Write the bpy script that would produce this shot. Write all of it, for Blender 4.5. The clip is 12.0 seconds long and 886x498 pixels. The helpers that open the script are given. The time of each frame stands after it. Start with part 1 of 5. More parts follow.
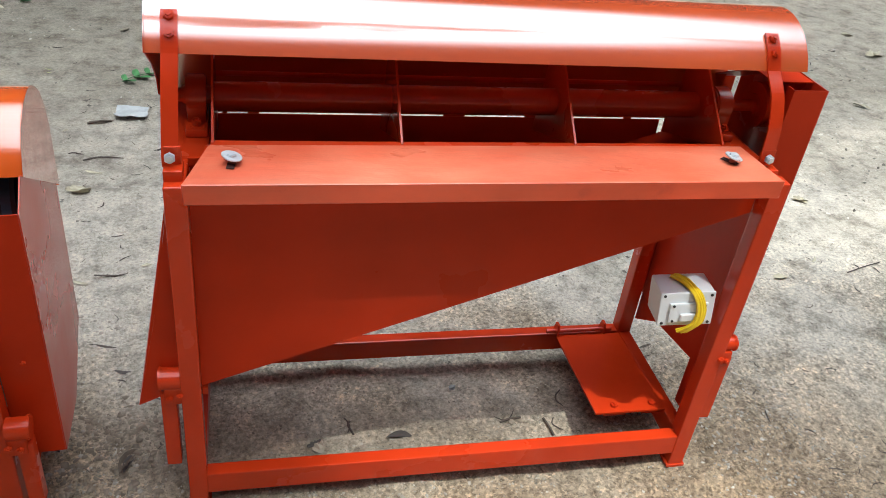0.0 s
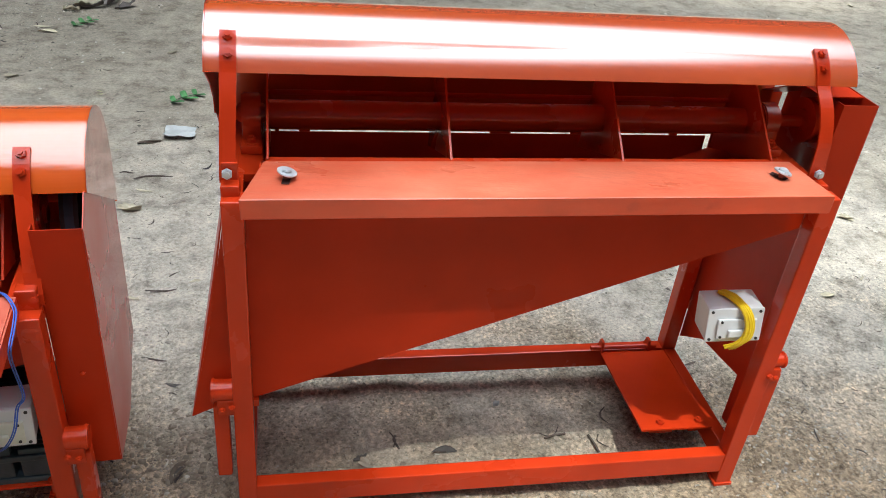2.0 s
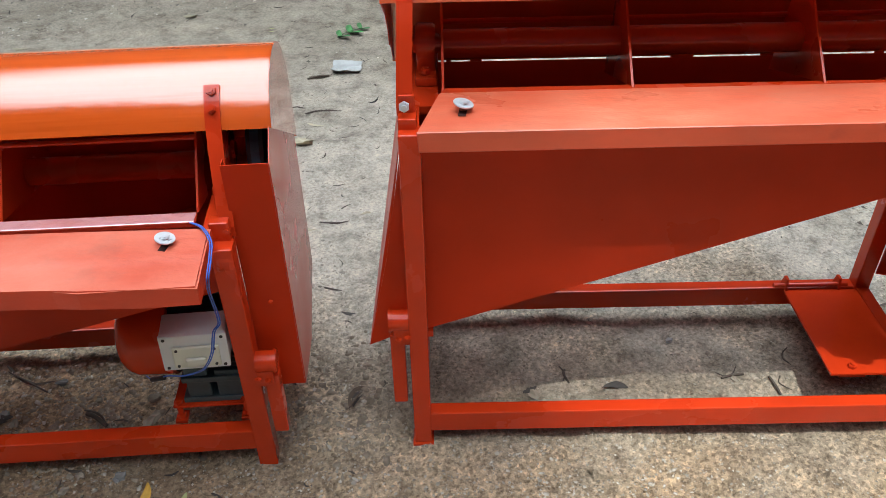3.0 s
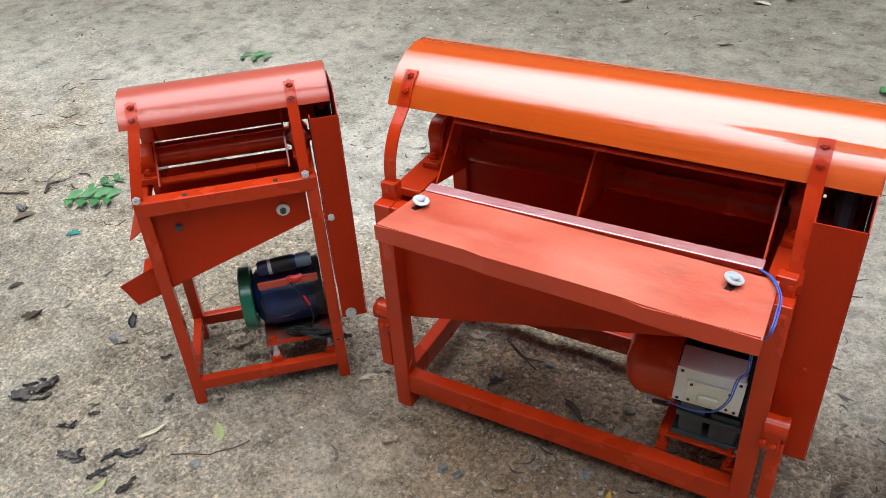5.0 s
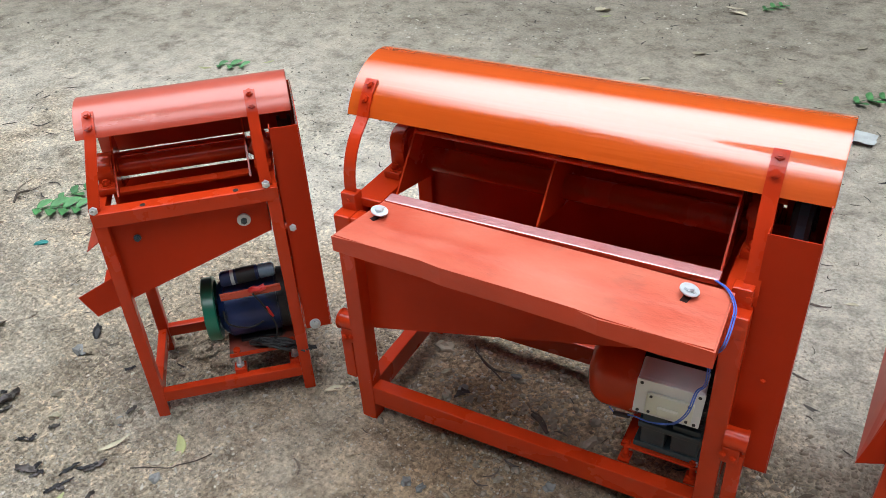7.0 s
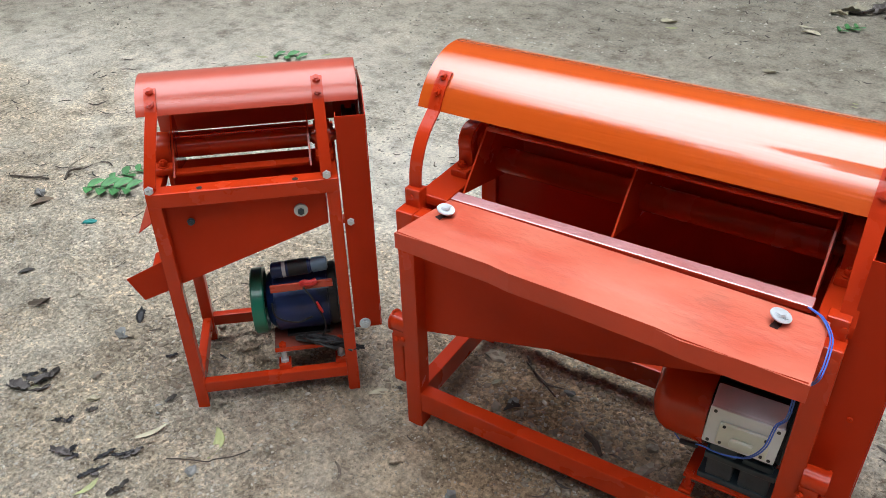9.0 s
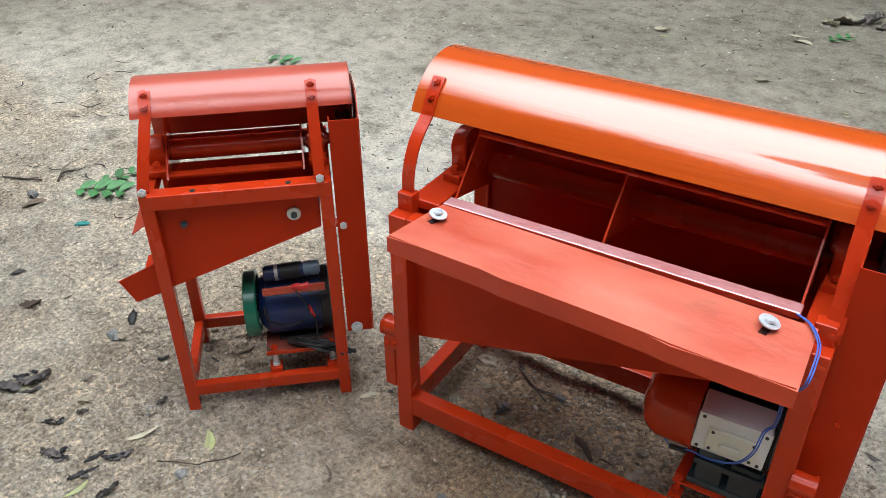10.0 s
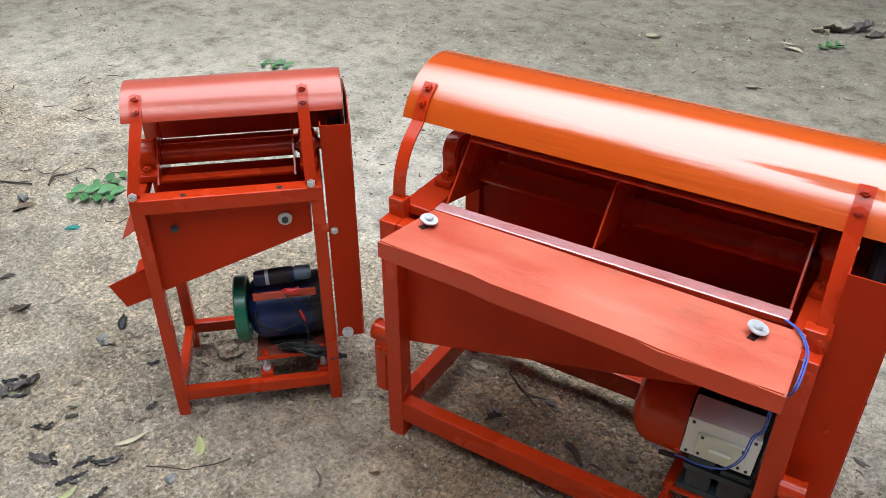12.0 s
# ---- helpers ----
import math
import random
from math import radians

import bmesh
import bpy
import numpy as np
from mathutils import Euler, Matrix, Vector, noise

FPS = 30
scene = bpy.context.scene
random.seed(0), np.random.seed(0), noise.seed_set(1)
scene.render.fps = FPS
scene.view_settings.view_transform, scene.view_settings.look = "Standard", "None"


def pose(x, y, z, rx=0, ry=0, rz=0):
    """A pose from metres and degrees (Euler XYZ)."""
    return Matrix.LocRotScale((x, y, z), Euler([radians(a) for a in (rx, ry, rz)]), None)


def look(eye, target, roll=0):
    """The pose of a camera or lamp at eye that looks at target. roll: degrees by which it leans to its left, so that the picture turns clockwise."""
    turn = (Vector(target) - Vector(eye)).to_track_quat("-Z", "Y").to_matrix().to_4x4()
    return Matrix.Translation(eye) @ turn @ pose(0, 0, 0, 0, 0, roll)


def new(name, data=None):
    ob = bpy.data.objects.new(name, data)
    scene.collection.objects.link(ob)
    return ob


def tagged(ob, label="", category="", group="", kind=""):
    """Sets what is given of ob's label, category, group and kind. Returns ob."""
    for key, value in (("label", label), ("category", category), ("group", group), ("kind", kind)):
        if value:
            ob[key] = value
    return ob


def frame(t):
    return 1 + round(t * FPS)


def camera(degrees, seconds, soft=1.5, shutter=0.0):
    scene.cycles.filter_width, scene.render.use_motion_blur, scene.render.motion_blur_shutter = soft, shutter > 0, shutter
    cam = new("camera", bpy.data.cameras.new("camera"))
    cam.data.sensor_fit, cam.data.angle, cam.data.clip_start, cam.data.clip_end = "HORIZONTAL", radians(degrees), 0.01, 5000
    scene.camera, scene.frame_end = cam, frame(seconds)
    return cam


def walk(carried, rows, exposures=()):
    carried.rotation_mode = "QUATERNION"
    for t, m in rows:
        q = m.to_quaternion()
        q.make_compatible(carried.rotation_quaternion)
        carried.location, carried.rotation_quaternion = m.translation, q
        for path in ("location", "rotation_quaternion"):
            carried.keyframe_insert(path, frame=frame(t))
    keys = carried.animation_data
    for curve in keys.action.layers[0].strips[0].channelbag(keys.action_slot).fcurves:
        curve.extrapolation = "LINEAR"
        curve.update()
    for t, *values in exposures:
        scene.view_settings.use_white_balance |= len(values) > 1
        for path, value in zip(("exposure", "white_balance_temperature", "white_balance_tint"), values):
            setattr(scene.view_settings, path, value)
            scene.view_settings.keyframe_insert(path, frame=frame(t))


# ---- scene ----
cam = camera(56.3, 12.0, soft=0.65)
PATH = [
    (0, (0.133, -1.158, 1.427), (0.582, 0.445, 0.319), 7.51),
    (0.5, (0.109, -1.182, 1.437), (0.559, 0.451, 0.373), 8.25),
    (1, (0.106, -1.179, 1.435), (0.567, 0.464, 0.393), 8.60),
    (1.5, (0.103, -1.176, 1.433), (0.559, 0.469, 0.391), 8.42),
    (2, (0.105, -1.173, 1.426), (0.473, 0.472, 0.350), 5.96),
    (2.5, (0.077, -1.162, 1.418), (0.252, 0.451, 0.248), 2.10),
    (2.7, (0.076, -1.152, 1.411), (0.175, 0.439, 0.204), 0.54),
    (4.3, (-0.065, -1.141, 1.435), (-0.650, 0.337, 0.222), -4.39),
    (4.5, (-0.107, -1.153, 1.440), (-0.829, 0.279, 0.244), -4.90),
    (5, (-0.188, -1.190, 1.446), (-1.098, 0.166, 0.291), -4.18),
    (5.5, (-0.180, -1.184, 1.441), (-1.112, 0.173, 0.306), -3.51),
    (6, (-0.170, -1.178, 1.442), (-1.084, 0.191, 0.306), -3.58),
    (6.5, (-0.160, -1.175, 1.440), (-1.049, 0.211, 0.304), -3.35),
    (6.7, (-0.145, -1.158, 1.439), (-1.041, 0.219, 0.298), -3.77),
    (8.3, (-0.198, -1.128, 1.402), (-1.084, 0.266, 0.274), -2.50),
    (8.5, (-0.215, -1.118, 1.390), (-1.140, 0.248, 0.259), -2.23),
    (9, (-0.231, -1.126, 1.388), (-1.198, 0.216, 0.264), -1.43),
    (9.5, (-0.230, -1.126, 1.387), (-1.195, 0.223, 0.270), -0.95),
    (10, (-0.225, -1.130, 1.390), (-1.183, 0.227, 0.277), -0.67),
    (10.5, (-0.229, -1.131, 1.392), (-1.184, 0.231, 0.282), -0.53),
    (11, (-0.224, -1.128, 1.393), (-1.178, 0.235, 0.282), -0.54),
    (11.5, (-0.224, -1.129, 1.392), (-1.176, 0.237, 0.284), -0.42),
    (12, (-0.222, -1.130, 1.392), (-1.168, 0.243, 0.289), -0.15),
]
EXPOSURES = [(0.0, 0.12, 5900, 4), (2.7, 0.12, 5900, 4), (4.3, 0.18, 6000, 4), (12.0, 0.18, 6000, 4)]
walk(cam, [(t, look(eye, target, roll)) for t, eye, target, roll in PATH], EXPOSURES)

# ---- light: a hazy sky, brightest overhead, and the sun through gaps in the leaves ----
SUN_TURN, SUN_RISE = -74.0, 71.5
sun_way = Vector((math.cos(radians(SUN_TURN)) * math.cos(radians(SUN_RISE)), math.sin(radians(SUN_TURN)) * math.cos(radians(SUN_RISE)), math.sin(radians(SUN_RISE))))
world = bpy.data.worlds.new("sky")
scene.world = world
world.use_nodes = True
wn, wl = world.node_tree.nodes, world.node_tree.links
sky = wn.new("ShaderNodeTexSky")
sky.sky_type = "NISHITA"
sky.sun_disc = False
sky.sun_elevation, sky.sun_rotation = radians(SUN_RISE), radians(90 - SUN_TURN)
sky.air_density, sky.dust_density = 1.0, 3.0
wl.new(sky.outputs[0], wn["Background"].inputs[0])
wn["Background"].inputs[1].default_value = 0.012
# the haze is brightest at the zenith and fades evenly towards the horizon
sky_way = wn.new("ShaderNodeTexCoord")
height = wn.new("ShaderNodeSeparateXYZ")
wl.new(sky_way.outputs["Generated"], height.inputs[0])
bright = wn.new("ShaderNodeMapRange")
bright.interpolation_type = "SMOOTHSTEP"
bright.inputs["From Min"].default_value, bright.inputs["From Max"].default_value = math.cos(radians(45)), math.cos(radians(23))
bright.inputs["To Min"].default_value, bright.inputs["To Max"].default_value = 0.0, 5.2
wl.new(height.outputs["Z"], bright.inputs[0])
haze = wn.new("ShaderNodeBackground")
haze.inputs[0].default_value = (1.0, 0.975, 1.0, 1)
wl.new(bright.outputs["Result"], haze.inputs[1])
both = wn.new("ShaderNodeAddShader")
wl.new(wn["Background"].outputs[0], both.inputs[0])
wl.new(haze.outputs[0], both.inputs[1])
wl.new(both.outputs[0], wn["World Output"].inputs[0])
sun_data = bpy.data.lights.new("sun", "SUN")
sun_data.energy, sun_data.angle, sun_data.color = 4.2, radians(0.6), (1.0, 0.95, 0.86)
sun = new("sun", sun_data)
sun.matrix_world = look(tuple(sun_way * 20), (0, 0, 0))


# ---- materials ----
def material(name, colour, rough=0.5, metal=0.0, vary=0.1, scale=6.0, grain=0.0, grain_scale=300.0, coat=0.0, wear=None, by_object=0.0, stretch=(1, 1, 1), gleam=0.5, relief=0.002, sky_sheen=None, coat_ior=1.65, coat_rough=0.07):
    """A painted, metal or plastic surface: soft colour drift, uneven gloss and fine relief."""
    m = bpy.data.materials.new(name)
    m.use_nodes = True
    nt = m.node_tree
    n, l = nt.nodes, nt.links
    b = n["Principled BSDF"]
    tc = n.new("ShaderNodeTexCoord")
    mp = n.new("ShaderNodeMapping")
    mp.inputs["Scale"].default_value = stretch
    l.new(tc.outputs["Object"], mp.inputs[0])
    big = n.new("ShaderNodeTexNoise")
    big.inputs["Scale"].default_value, big.inputs["Detail"].default_value = scale, 6
    l.new(mp.outputs[0], big.inputs[0])
    ramp = n.new("ShaderNodeMapRange")
    ramp.inputs["From Min"].default_value, ramp.inputs["From Max"].default_value = 0.3, 0.7
    ramp.inputs["To Min"].default_value, ramp.inputs["To Max"].default_value = 1 - vary, 1 + vary
    l.new(big.outputs[0], ramp.inputs[0])
    hsv = n.new("ShaderNodeHueSaturation")
    hsv.inputs["Color"].default_value = (*colour, 1)
    l.new(ramp.outputs[0], hsv.inputs["Value"])
    out = hsv.outputs[0]
    if by_object:
        info = n.new("ShaderNodeObjectInfo")
        r2 = n.new("ShaderNodeMapRange")
        r2.inputs["To Min"].default_value, r2.inputs["To Max"].default_value = 1 - by_object, 1 + by_object
        l.new(info.outputs["Random"], r2.inputs[0])
        h2 = n.new("ShaderNodeHueSaturation")
        l.new(out, h2.inputs["Color"])
        l.new(r2.outputs[0], h2.inputs["Value"])
        out = h2.outputs[0]
    if wear:
        spots = n.new("ShaderNodeTexNoise")
        spots.inputs["Scale"].default_value, spots.inputs["Detail"].default_value = wear[1], 8
        l.new(tc.outputs["Object"], spots.inputs[0])
        cut = n.new("ShaderNodeMapRange")
        cut.inputs["From Min"].default_value, cut.inputs["From Max"].default_value = wear[2], wear[2] + 0.08
        l.new(spots.outputs[0], cut.inputs[0])
        mix = n.new("ShaderNodeMix")
        mix.data_type = "RGBA"
        l.new(cut.outputs[0], mix.inputs[0])
        l.new(out, mix.inputs[6])
        mix.inputs[7].default_value = (*wear[0], 1)
        out = mix.outputs[2]
    if sky_sheen:
        # pale sheen of the sky, painted unevenly into what faces up
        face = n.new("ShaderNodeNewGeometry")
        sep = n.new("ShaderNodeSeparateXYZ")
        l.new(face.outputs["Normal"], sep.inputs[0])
        sheen_noise = n.new("ShaderNodeTexNoise")
        sheen_noise.inputs["Scale"].default_value, sheen_noise.inputs["Detail"].default_value = 7, 8
        l.new(mp.outputs[0], sheen_noise.inputs[0])
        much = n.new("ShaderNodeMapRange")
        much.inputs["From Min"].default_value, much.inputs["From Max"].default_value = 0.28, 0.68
        much.inputs["To Min"].default_value, much.inputs["To Max"].default_value = sky_sheen[1], sky_sheen[2]
        l.new(sheen_noise.outputs[0], much.inputs[0])
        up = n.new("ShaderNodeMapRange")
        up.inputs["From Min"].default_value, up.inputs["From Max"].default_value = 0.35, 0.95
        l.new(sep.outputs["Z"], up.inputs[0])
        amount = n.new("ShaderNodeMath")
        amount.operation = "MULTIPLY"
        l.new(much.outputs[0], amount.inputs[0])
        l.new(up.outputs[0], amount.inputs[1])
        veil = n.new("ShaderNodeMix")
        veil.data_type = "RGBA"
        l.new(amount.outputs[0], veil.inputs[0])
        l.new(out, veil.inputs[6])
        veil.inputs[7].default_value = (*sky_sheen[0], 1)
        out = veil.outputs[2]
    l.new(out, b.inputs["Base Color"])
    b.inputs["Metallic"].default_value = metal
    gloss = n.new("ShaderNodeMapRange")
    gloss.inputs["From Min"].default_value, gloss.inputs["From Max"].default_value = 0.3, 0.7
    gloss.inputs["To Min"].default_value, gloss.inputs["To Max"].default_value = max(0.03, rough - 0.08), rough + 0.1
    l.new(big.outputs[0], gloss.inputs[0])
    l.new(gloss.outputs[0], b.inputs["Roughness"])
    b.inputs["Coat Weight"].default_value = coat
    b.inputs["Coat Roughness"].default_value = coat_rough
    b.inputs["Coat IOR"].default_value = coat_ior
    b.inputs["Specular IOR Level"].default_value = gleam
    if grain:
        fine = n.new("ShaderNodeTexNoise")
        fine.inputs["Scale"].default_value, fine.inputs["Detail"].default_value = grain_scale, 4
        l.new(mp.outputs[0], fine.inputs[0])
        bump = n.new("ShaderNodeBump")
        bump.inputs["Strength"].default_value, bump.inputs["Distance"].default_value = grain, relief
        l.new(fine.outputs[0], bump.inputs["Height"])
        l.new(bump.outputs[0], b.inputs["Normal"])
    return m


RED = (0.52, 0.036, 0.006)
paint = material("red_paint", RED, 0.24, 0, 0.14, 5, 0.12, 40, 0.3, gleam=0.2, coat_ior=1.6, coat_rough=0.09)
panel_paint = material("glossy_red_panel_paint", (0.47, 0.030, 0.008), 0.25, 0, 0.10, 4, 0.25, 10, 0.25, gleam=0.3)
hood_paint = material("glossy_orange_red_paint", (0.66, 0.100, 0.010), 0.20, 0, 0.06, 3, 0.55, 16, 1.0, stretch=(0.06, 1, 1), gleam=0.35, relief=0.012, coat_ior=1.9, coat_rough=0.05)
wide_hood_paint = material("silky_orange_red_paint", (0.64, 0.090, 0.012), 0.24, 0, 0.06, 3, 0.14, 13, 1.0, stretch=(0.10, 1, 1), gleam=1.0, relief=0.010, coat_ior=2.7, coat_rough=0.12)
# satin, wood, brushed and weld paints carry a painted pale sky sheen
satin_paint = material("satin_red_paint", (0.50, 0.050, 0.020), 0.30, 0, 0.16, 6, 0.2, 14, 0.6, stretch=(0.15, 1, 1), gleam=0.35, relief=0.006, coat_ior=1.6, coat_rough=0.14, sky_sheen=((0.50, 0.19, 0.14), 0.05, 0.6))
sheet_paint = material("flat_red_sheet_paint", (0.46, 0.028, 0.004), 0.34, 0, 0.20, 3, 0.35, 5, 0.08, gleam=0.12, relief=0.008, coat_ior=1.5, coat_rough=0.16)
wood_paint = material("red_paint_on_wood", (0.54, 0.050, 0.016), 0.40, 0, 0.16, 7, 0.7, 60, 0.2, ((0.34, 0.030, 0.012), 9, 0.64), stretch=(0.6, 1.2, 1), gleam=0.4, relief=0.0022, sky_sheen=((0.62, 0.20, 0.13), 0.1, 0.95))
worn_paint = material("brushed_red_paint", (0.58, 0.054, 0.012), 0.34, 0, 0.20, 8, 0.7, 45, 0.4, ((0.48, 0.040, 0.010), 14, 0.62), stretch=(0.6, 1.4, 1), gleam=0.7, relief=0.0022, sky_sheen=((0.66, 0.20, 0.11), 0.0, 0.9))
weld_paint = material("red_paint_over_weld", (0.50, 0.050, 0.022), 0.16, 0, 0.12, 30, 0.9, 70, 1.0, gleam=1.0, relief=0.004, sky_sheen=((0.60, 0.36, 0.37), 0.45, 1.0), coat_ior=1.9)
rusty_paint = material("dirty_red_paint", (0.20, 0.040, 0.024), 0.6, 0, 0.25, 20, 0.4, 90, 0.0, ((0.08, 0.055, 0.04), 22, 0.52))
zinc = material("zinc_plate", (0.60, 0.64, 0.67), 0.34, 0.45, 0.1, 60, 0.1, 400)
greasy_steel = material("greasy_steel", (0.03, 0.028, 0.028), 0.6, 0.0, 0.3, 30, 0.2, 200, gleam=0.3)
dark_steel = material("dark_steel", (0.05, 0.05, 0.055), 0.45, 0.7, 0.3, 30, 0.2, 200)
motor_grey = material("grey_green_cast_metal", (0.05, 0.072, 0.088), 0.45, 0.2, 0.25, 25, 0.3, 150)
motor_black = material("dark_finned_iron", (0.016, 0.018, 0.022), 0.5, 0.2, 0.3, 25, 0.3, 150)
motor_blue = material("blue_motor_enamel", (0.007, 0.018, 0.078), 0.38, 0.0, 0.45, 16, 0.4, 60, 0.15, ((0.006, 0.007, 0.012), 11, 0.58), gleam=0.4)
green_paint = material("green_enamel", (0.008, 0.14, 0.085), 0.35, 0.0, 0.2, 12, 0.2, 120, 0.2)
white_plastic = material("white_plastic", (0.70, 0.72, 0.74), 0.38, 0, 0.03, 20, 0.05, 300)
cream_plastic = material("cream_plastic", (0.68, 0.69, 0.60), 0.38, 0, 0.03, 20, 0.05, 300)
yellow_wire = material("yellow_cable", (0.72, 0.50, 0.012), 0.35, 0, 0.08, 60)
blue_wire = material("blue_cable", (0.05, 0.12, 0.48), 0.35, 0, 0.08, 60)
red_wire = material("red_cable", (0.55, 0.02, 0.02), 0.35, 0, 0.08, 60)
black_rubber = material("black_rubber", (0.012, 0.012, 0.014), 0.5, 0, 0.2, 40, 0.2, 200)
dark_hole = material("dark_hole", (0.035, 0.008, 0.006), 0.8, 0, 0.2, 40)
cap_blue = material("pale_blue_shrink_cap", (0.16, 0.24, 0.33), 0.3, 0, 0.1, 40)
grey_tape = material("grey_tape", (0.5, 0.52, 0.55), 0.4, 0, 0.06, 40)
steel_blue = material("bluish_belt", (0.05, 0.09, 0.13), 0.4, 0.2, 0.2, 30)


def ground_material():
    m = bpy.data.materials.new("sandy_earth")
    m.use_nodes = True
    n, l = m.node_tree.nodes, m.node_tree.links
    b = n["Principled BSDF"]
    b.inputs["Roughness"].default_value = 0.92
    geo = n.new("ShaderNodeNewGeometry")

    def noise_at(scale, detail=6, rough=0.6):
        t = n.new("ShaderNodeTexNoise")
        t.inputs["Scale"].default_value, t.inputs["Detail"].default_value, t.inputs["Roughness"].default_value = scale, detail, rough
        l.new(geo.outputs["Position"], t.inputs[0])
        return t.outputs[0]

    def ramp(value, stops):
        r = n.new("ShaderNodeValToRGB")
        e = r.color_ramp.elements
        while len(e) < len(stops):
            e.new(0.5)
        for el, (p, c) in zip(e, stops):
            el.position, el.color = p, (*c, 1)
        l.new(value, r.inputs[0])
        return r.outputs[0]

    def mixed(kind, f, a, c):
        x = n.new("ShaderNodeMix")
        x.data_type, x.blend_type = "RGBA", kind
        if isinstance(f, float):
            x.inputs[0].default_value = f
        else:
            l.new(f, x.inputs[0])
        l.new(a, x.inputs[6])
        l.new(c, x.inputs[7])
        return x.outputs[2]

    def spread(value, lo, hi, a=0.0, b2=1.0):
        r = n.new("ShaderNodeMapRange")
        r.inputs["From Min"].default_value, r.inputs["From Max"].default_value = lo, hi
        r.inputs["To Min"].default_value, r.inputs["To Max"].default_value = a, b2
        l.new(value, r.inputs[0])
        return r.outputs[0]

    broad = ramp(noise_at(0.55, 5, 0.55), [(0.30, (0.450, 0.412, 0.348)), (0.50, (0.575, 0.530, 0.450)), (0.70, (0.680, 0.632, 0.545))])
    patch = ramp(noise_at(3.2, 9, 0.68), [(0.30, (0.76, 0.74, 0.71)), (0.50, (0.98, 0.98, 0.98)), (0.72, (1.16, 1.15, 1.13))])
    col = mixed("MULTIPLY", 0.85, broad, patch)
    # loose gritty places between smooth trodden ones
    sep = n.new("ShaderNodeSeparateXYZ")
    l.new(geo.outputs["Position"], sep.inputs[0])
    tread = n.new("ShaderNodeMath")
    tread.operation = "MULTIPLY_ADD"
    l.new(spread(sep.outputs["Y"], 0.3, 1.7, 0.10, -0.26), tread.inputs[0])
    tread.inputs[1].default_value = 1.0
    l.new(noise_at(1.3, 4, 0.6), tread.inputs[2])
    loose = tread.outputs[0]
    # browner near soil, its tone also darkened for shade under the machines
    near_soil_shade = ramp(loose, [(0.48, (1, 1, 1)), (0.66, (0.85, 0.785, 0.71))])
    col = mixed("MULTIPLY", 1.0, col, near_soil_shade)
    # brown soil by the machines with shade painted in; packed earth, darker further off
    def wavy_spread(a, b2, lo, hi, shift):
        wob = n.new("ShaderNodeMath")
        wob.operation = "MULTIPLY_ADD"
        l.new(noise_at(1.9, 6, 0.65), wob.inputs[0])
        wob.inputs[1].default_value = shift
        l.new(a, wob.inputs[2])
        return spread(wob.outputs[0], lo, hi)

    # shade in front of the machines, put into the brown soil's colour
    front_shade = n.new("ShaderNodeMath")
    front_shade.operation = "MULTIPLY"
    l.new(wavy_spread(sep.outputs["Y"], 1, 0.72, 0.12, 0.7), front_shade.inputs[0])
    l.new(wavy_spread(sep.outputs["X"], 1, -1.15, -0.45, 0.7), front_shade.inputs[1])
    col = mixed("MULTIPLY", 1.0, col, ramp(front_shade.outputs[0], [(0.0, (1, 1, 1)), (1.0, (0.73, 0.62, 0.50))]))
    dry = n.new("ShaderNodeMath")
    dry.operation = "MULTIPLY"
    l.new(wavy_spread(sep.outputs["X"], 1, -0.95, -1.7, 0.9), dry.inputs[0])
    l.new(wavy_spread(sep.outputs["Y"], 1, 2.6, 1.0, 0.9), dry.inputs[1])
    col = mixed("MULTIPLY", 1.0, col, ramp(dry.outputs[0], [(0.0, (1, 1, 1)), (1.0, (1.02, 1.02, 1.01))]))
    packed = wavy_spread(sep.outputs["Y"], 1, 1.8, 3.3, 2.0)
    col = mixed("MULTIPLY", 1.0, col, ramp(packed, [(0.0, (1, 1, 1)), (1.0, (0.60, 0.585, 0.55))]))
    # crumbly dug earth under the two motors, with shade put into its colour
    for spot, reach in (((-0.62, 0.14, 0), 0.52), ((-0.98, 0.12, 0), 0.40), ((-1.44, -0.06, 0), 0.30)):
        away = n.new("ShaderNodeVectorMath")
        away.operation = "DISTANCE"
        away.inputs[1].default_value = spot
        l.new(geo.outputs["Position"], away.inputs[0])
        dug_shade = n.new("ShaderNodeMath")
        dug_shade.operation = "MULTIPLY_ADD"
        l.new(noise_at(6.0, 8, 0.7), dug_shade.inputs[0])
        dug_shade.inputs[1].default_value = 0.5
        l.new(away.outputs["Value"], dug_shade.inputs[2])
        col = mixed("MULTIPLY", 1.0, col, ramp(spread(dug_shade.outputs[0], reach * 0.45 + 0.22, reach + 0.27), [(0.0, (0.87, 0.81, 0.74)), (1.0, (1, 1, 1))]))
    # shade over the far left ground, painted as a darker tone
    far_left_shade = wavy_spread(sep.outputs["X"], 1, -2.6, -4.4, 1.0)
    col = mixed("MULTIPLY", 1.0, col, ramp(far_left_shade, [(0.0, (1, 1, 1)), (1.0, (0.70, 0.69, 0.66))]))
    grit = ramp(noise_at(95, 6, 0.75), [(0.36, (0.46, 0.42, 0.37)), (0.48, (1, 1, 1)), (0.62, (1.50, 1.47, 1.42))])
    col = mixed("MULTIPLY", spread(loose, 0.36, 0.62, 0.45, 1.0), col, grit)
    vor = n.new("ShaderNodeTexVoronoi")
    vor.inputs["Scale"].default_value = 130
    l.new(geo.outputs["Position"], vor.inputs[0])
    grain = ramp(vor.outputs["Color"], [(0.0, (0.45, 0.42, 0.38)), (0.6, (1, 1, 1)), (1.0, (1.6, 1.55, 1.45))])
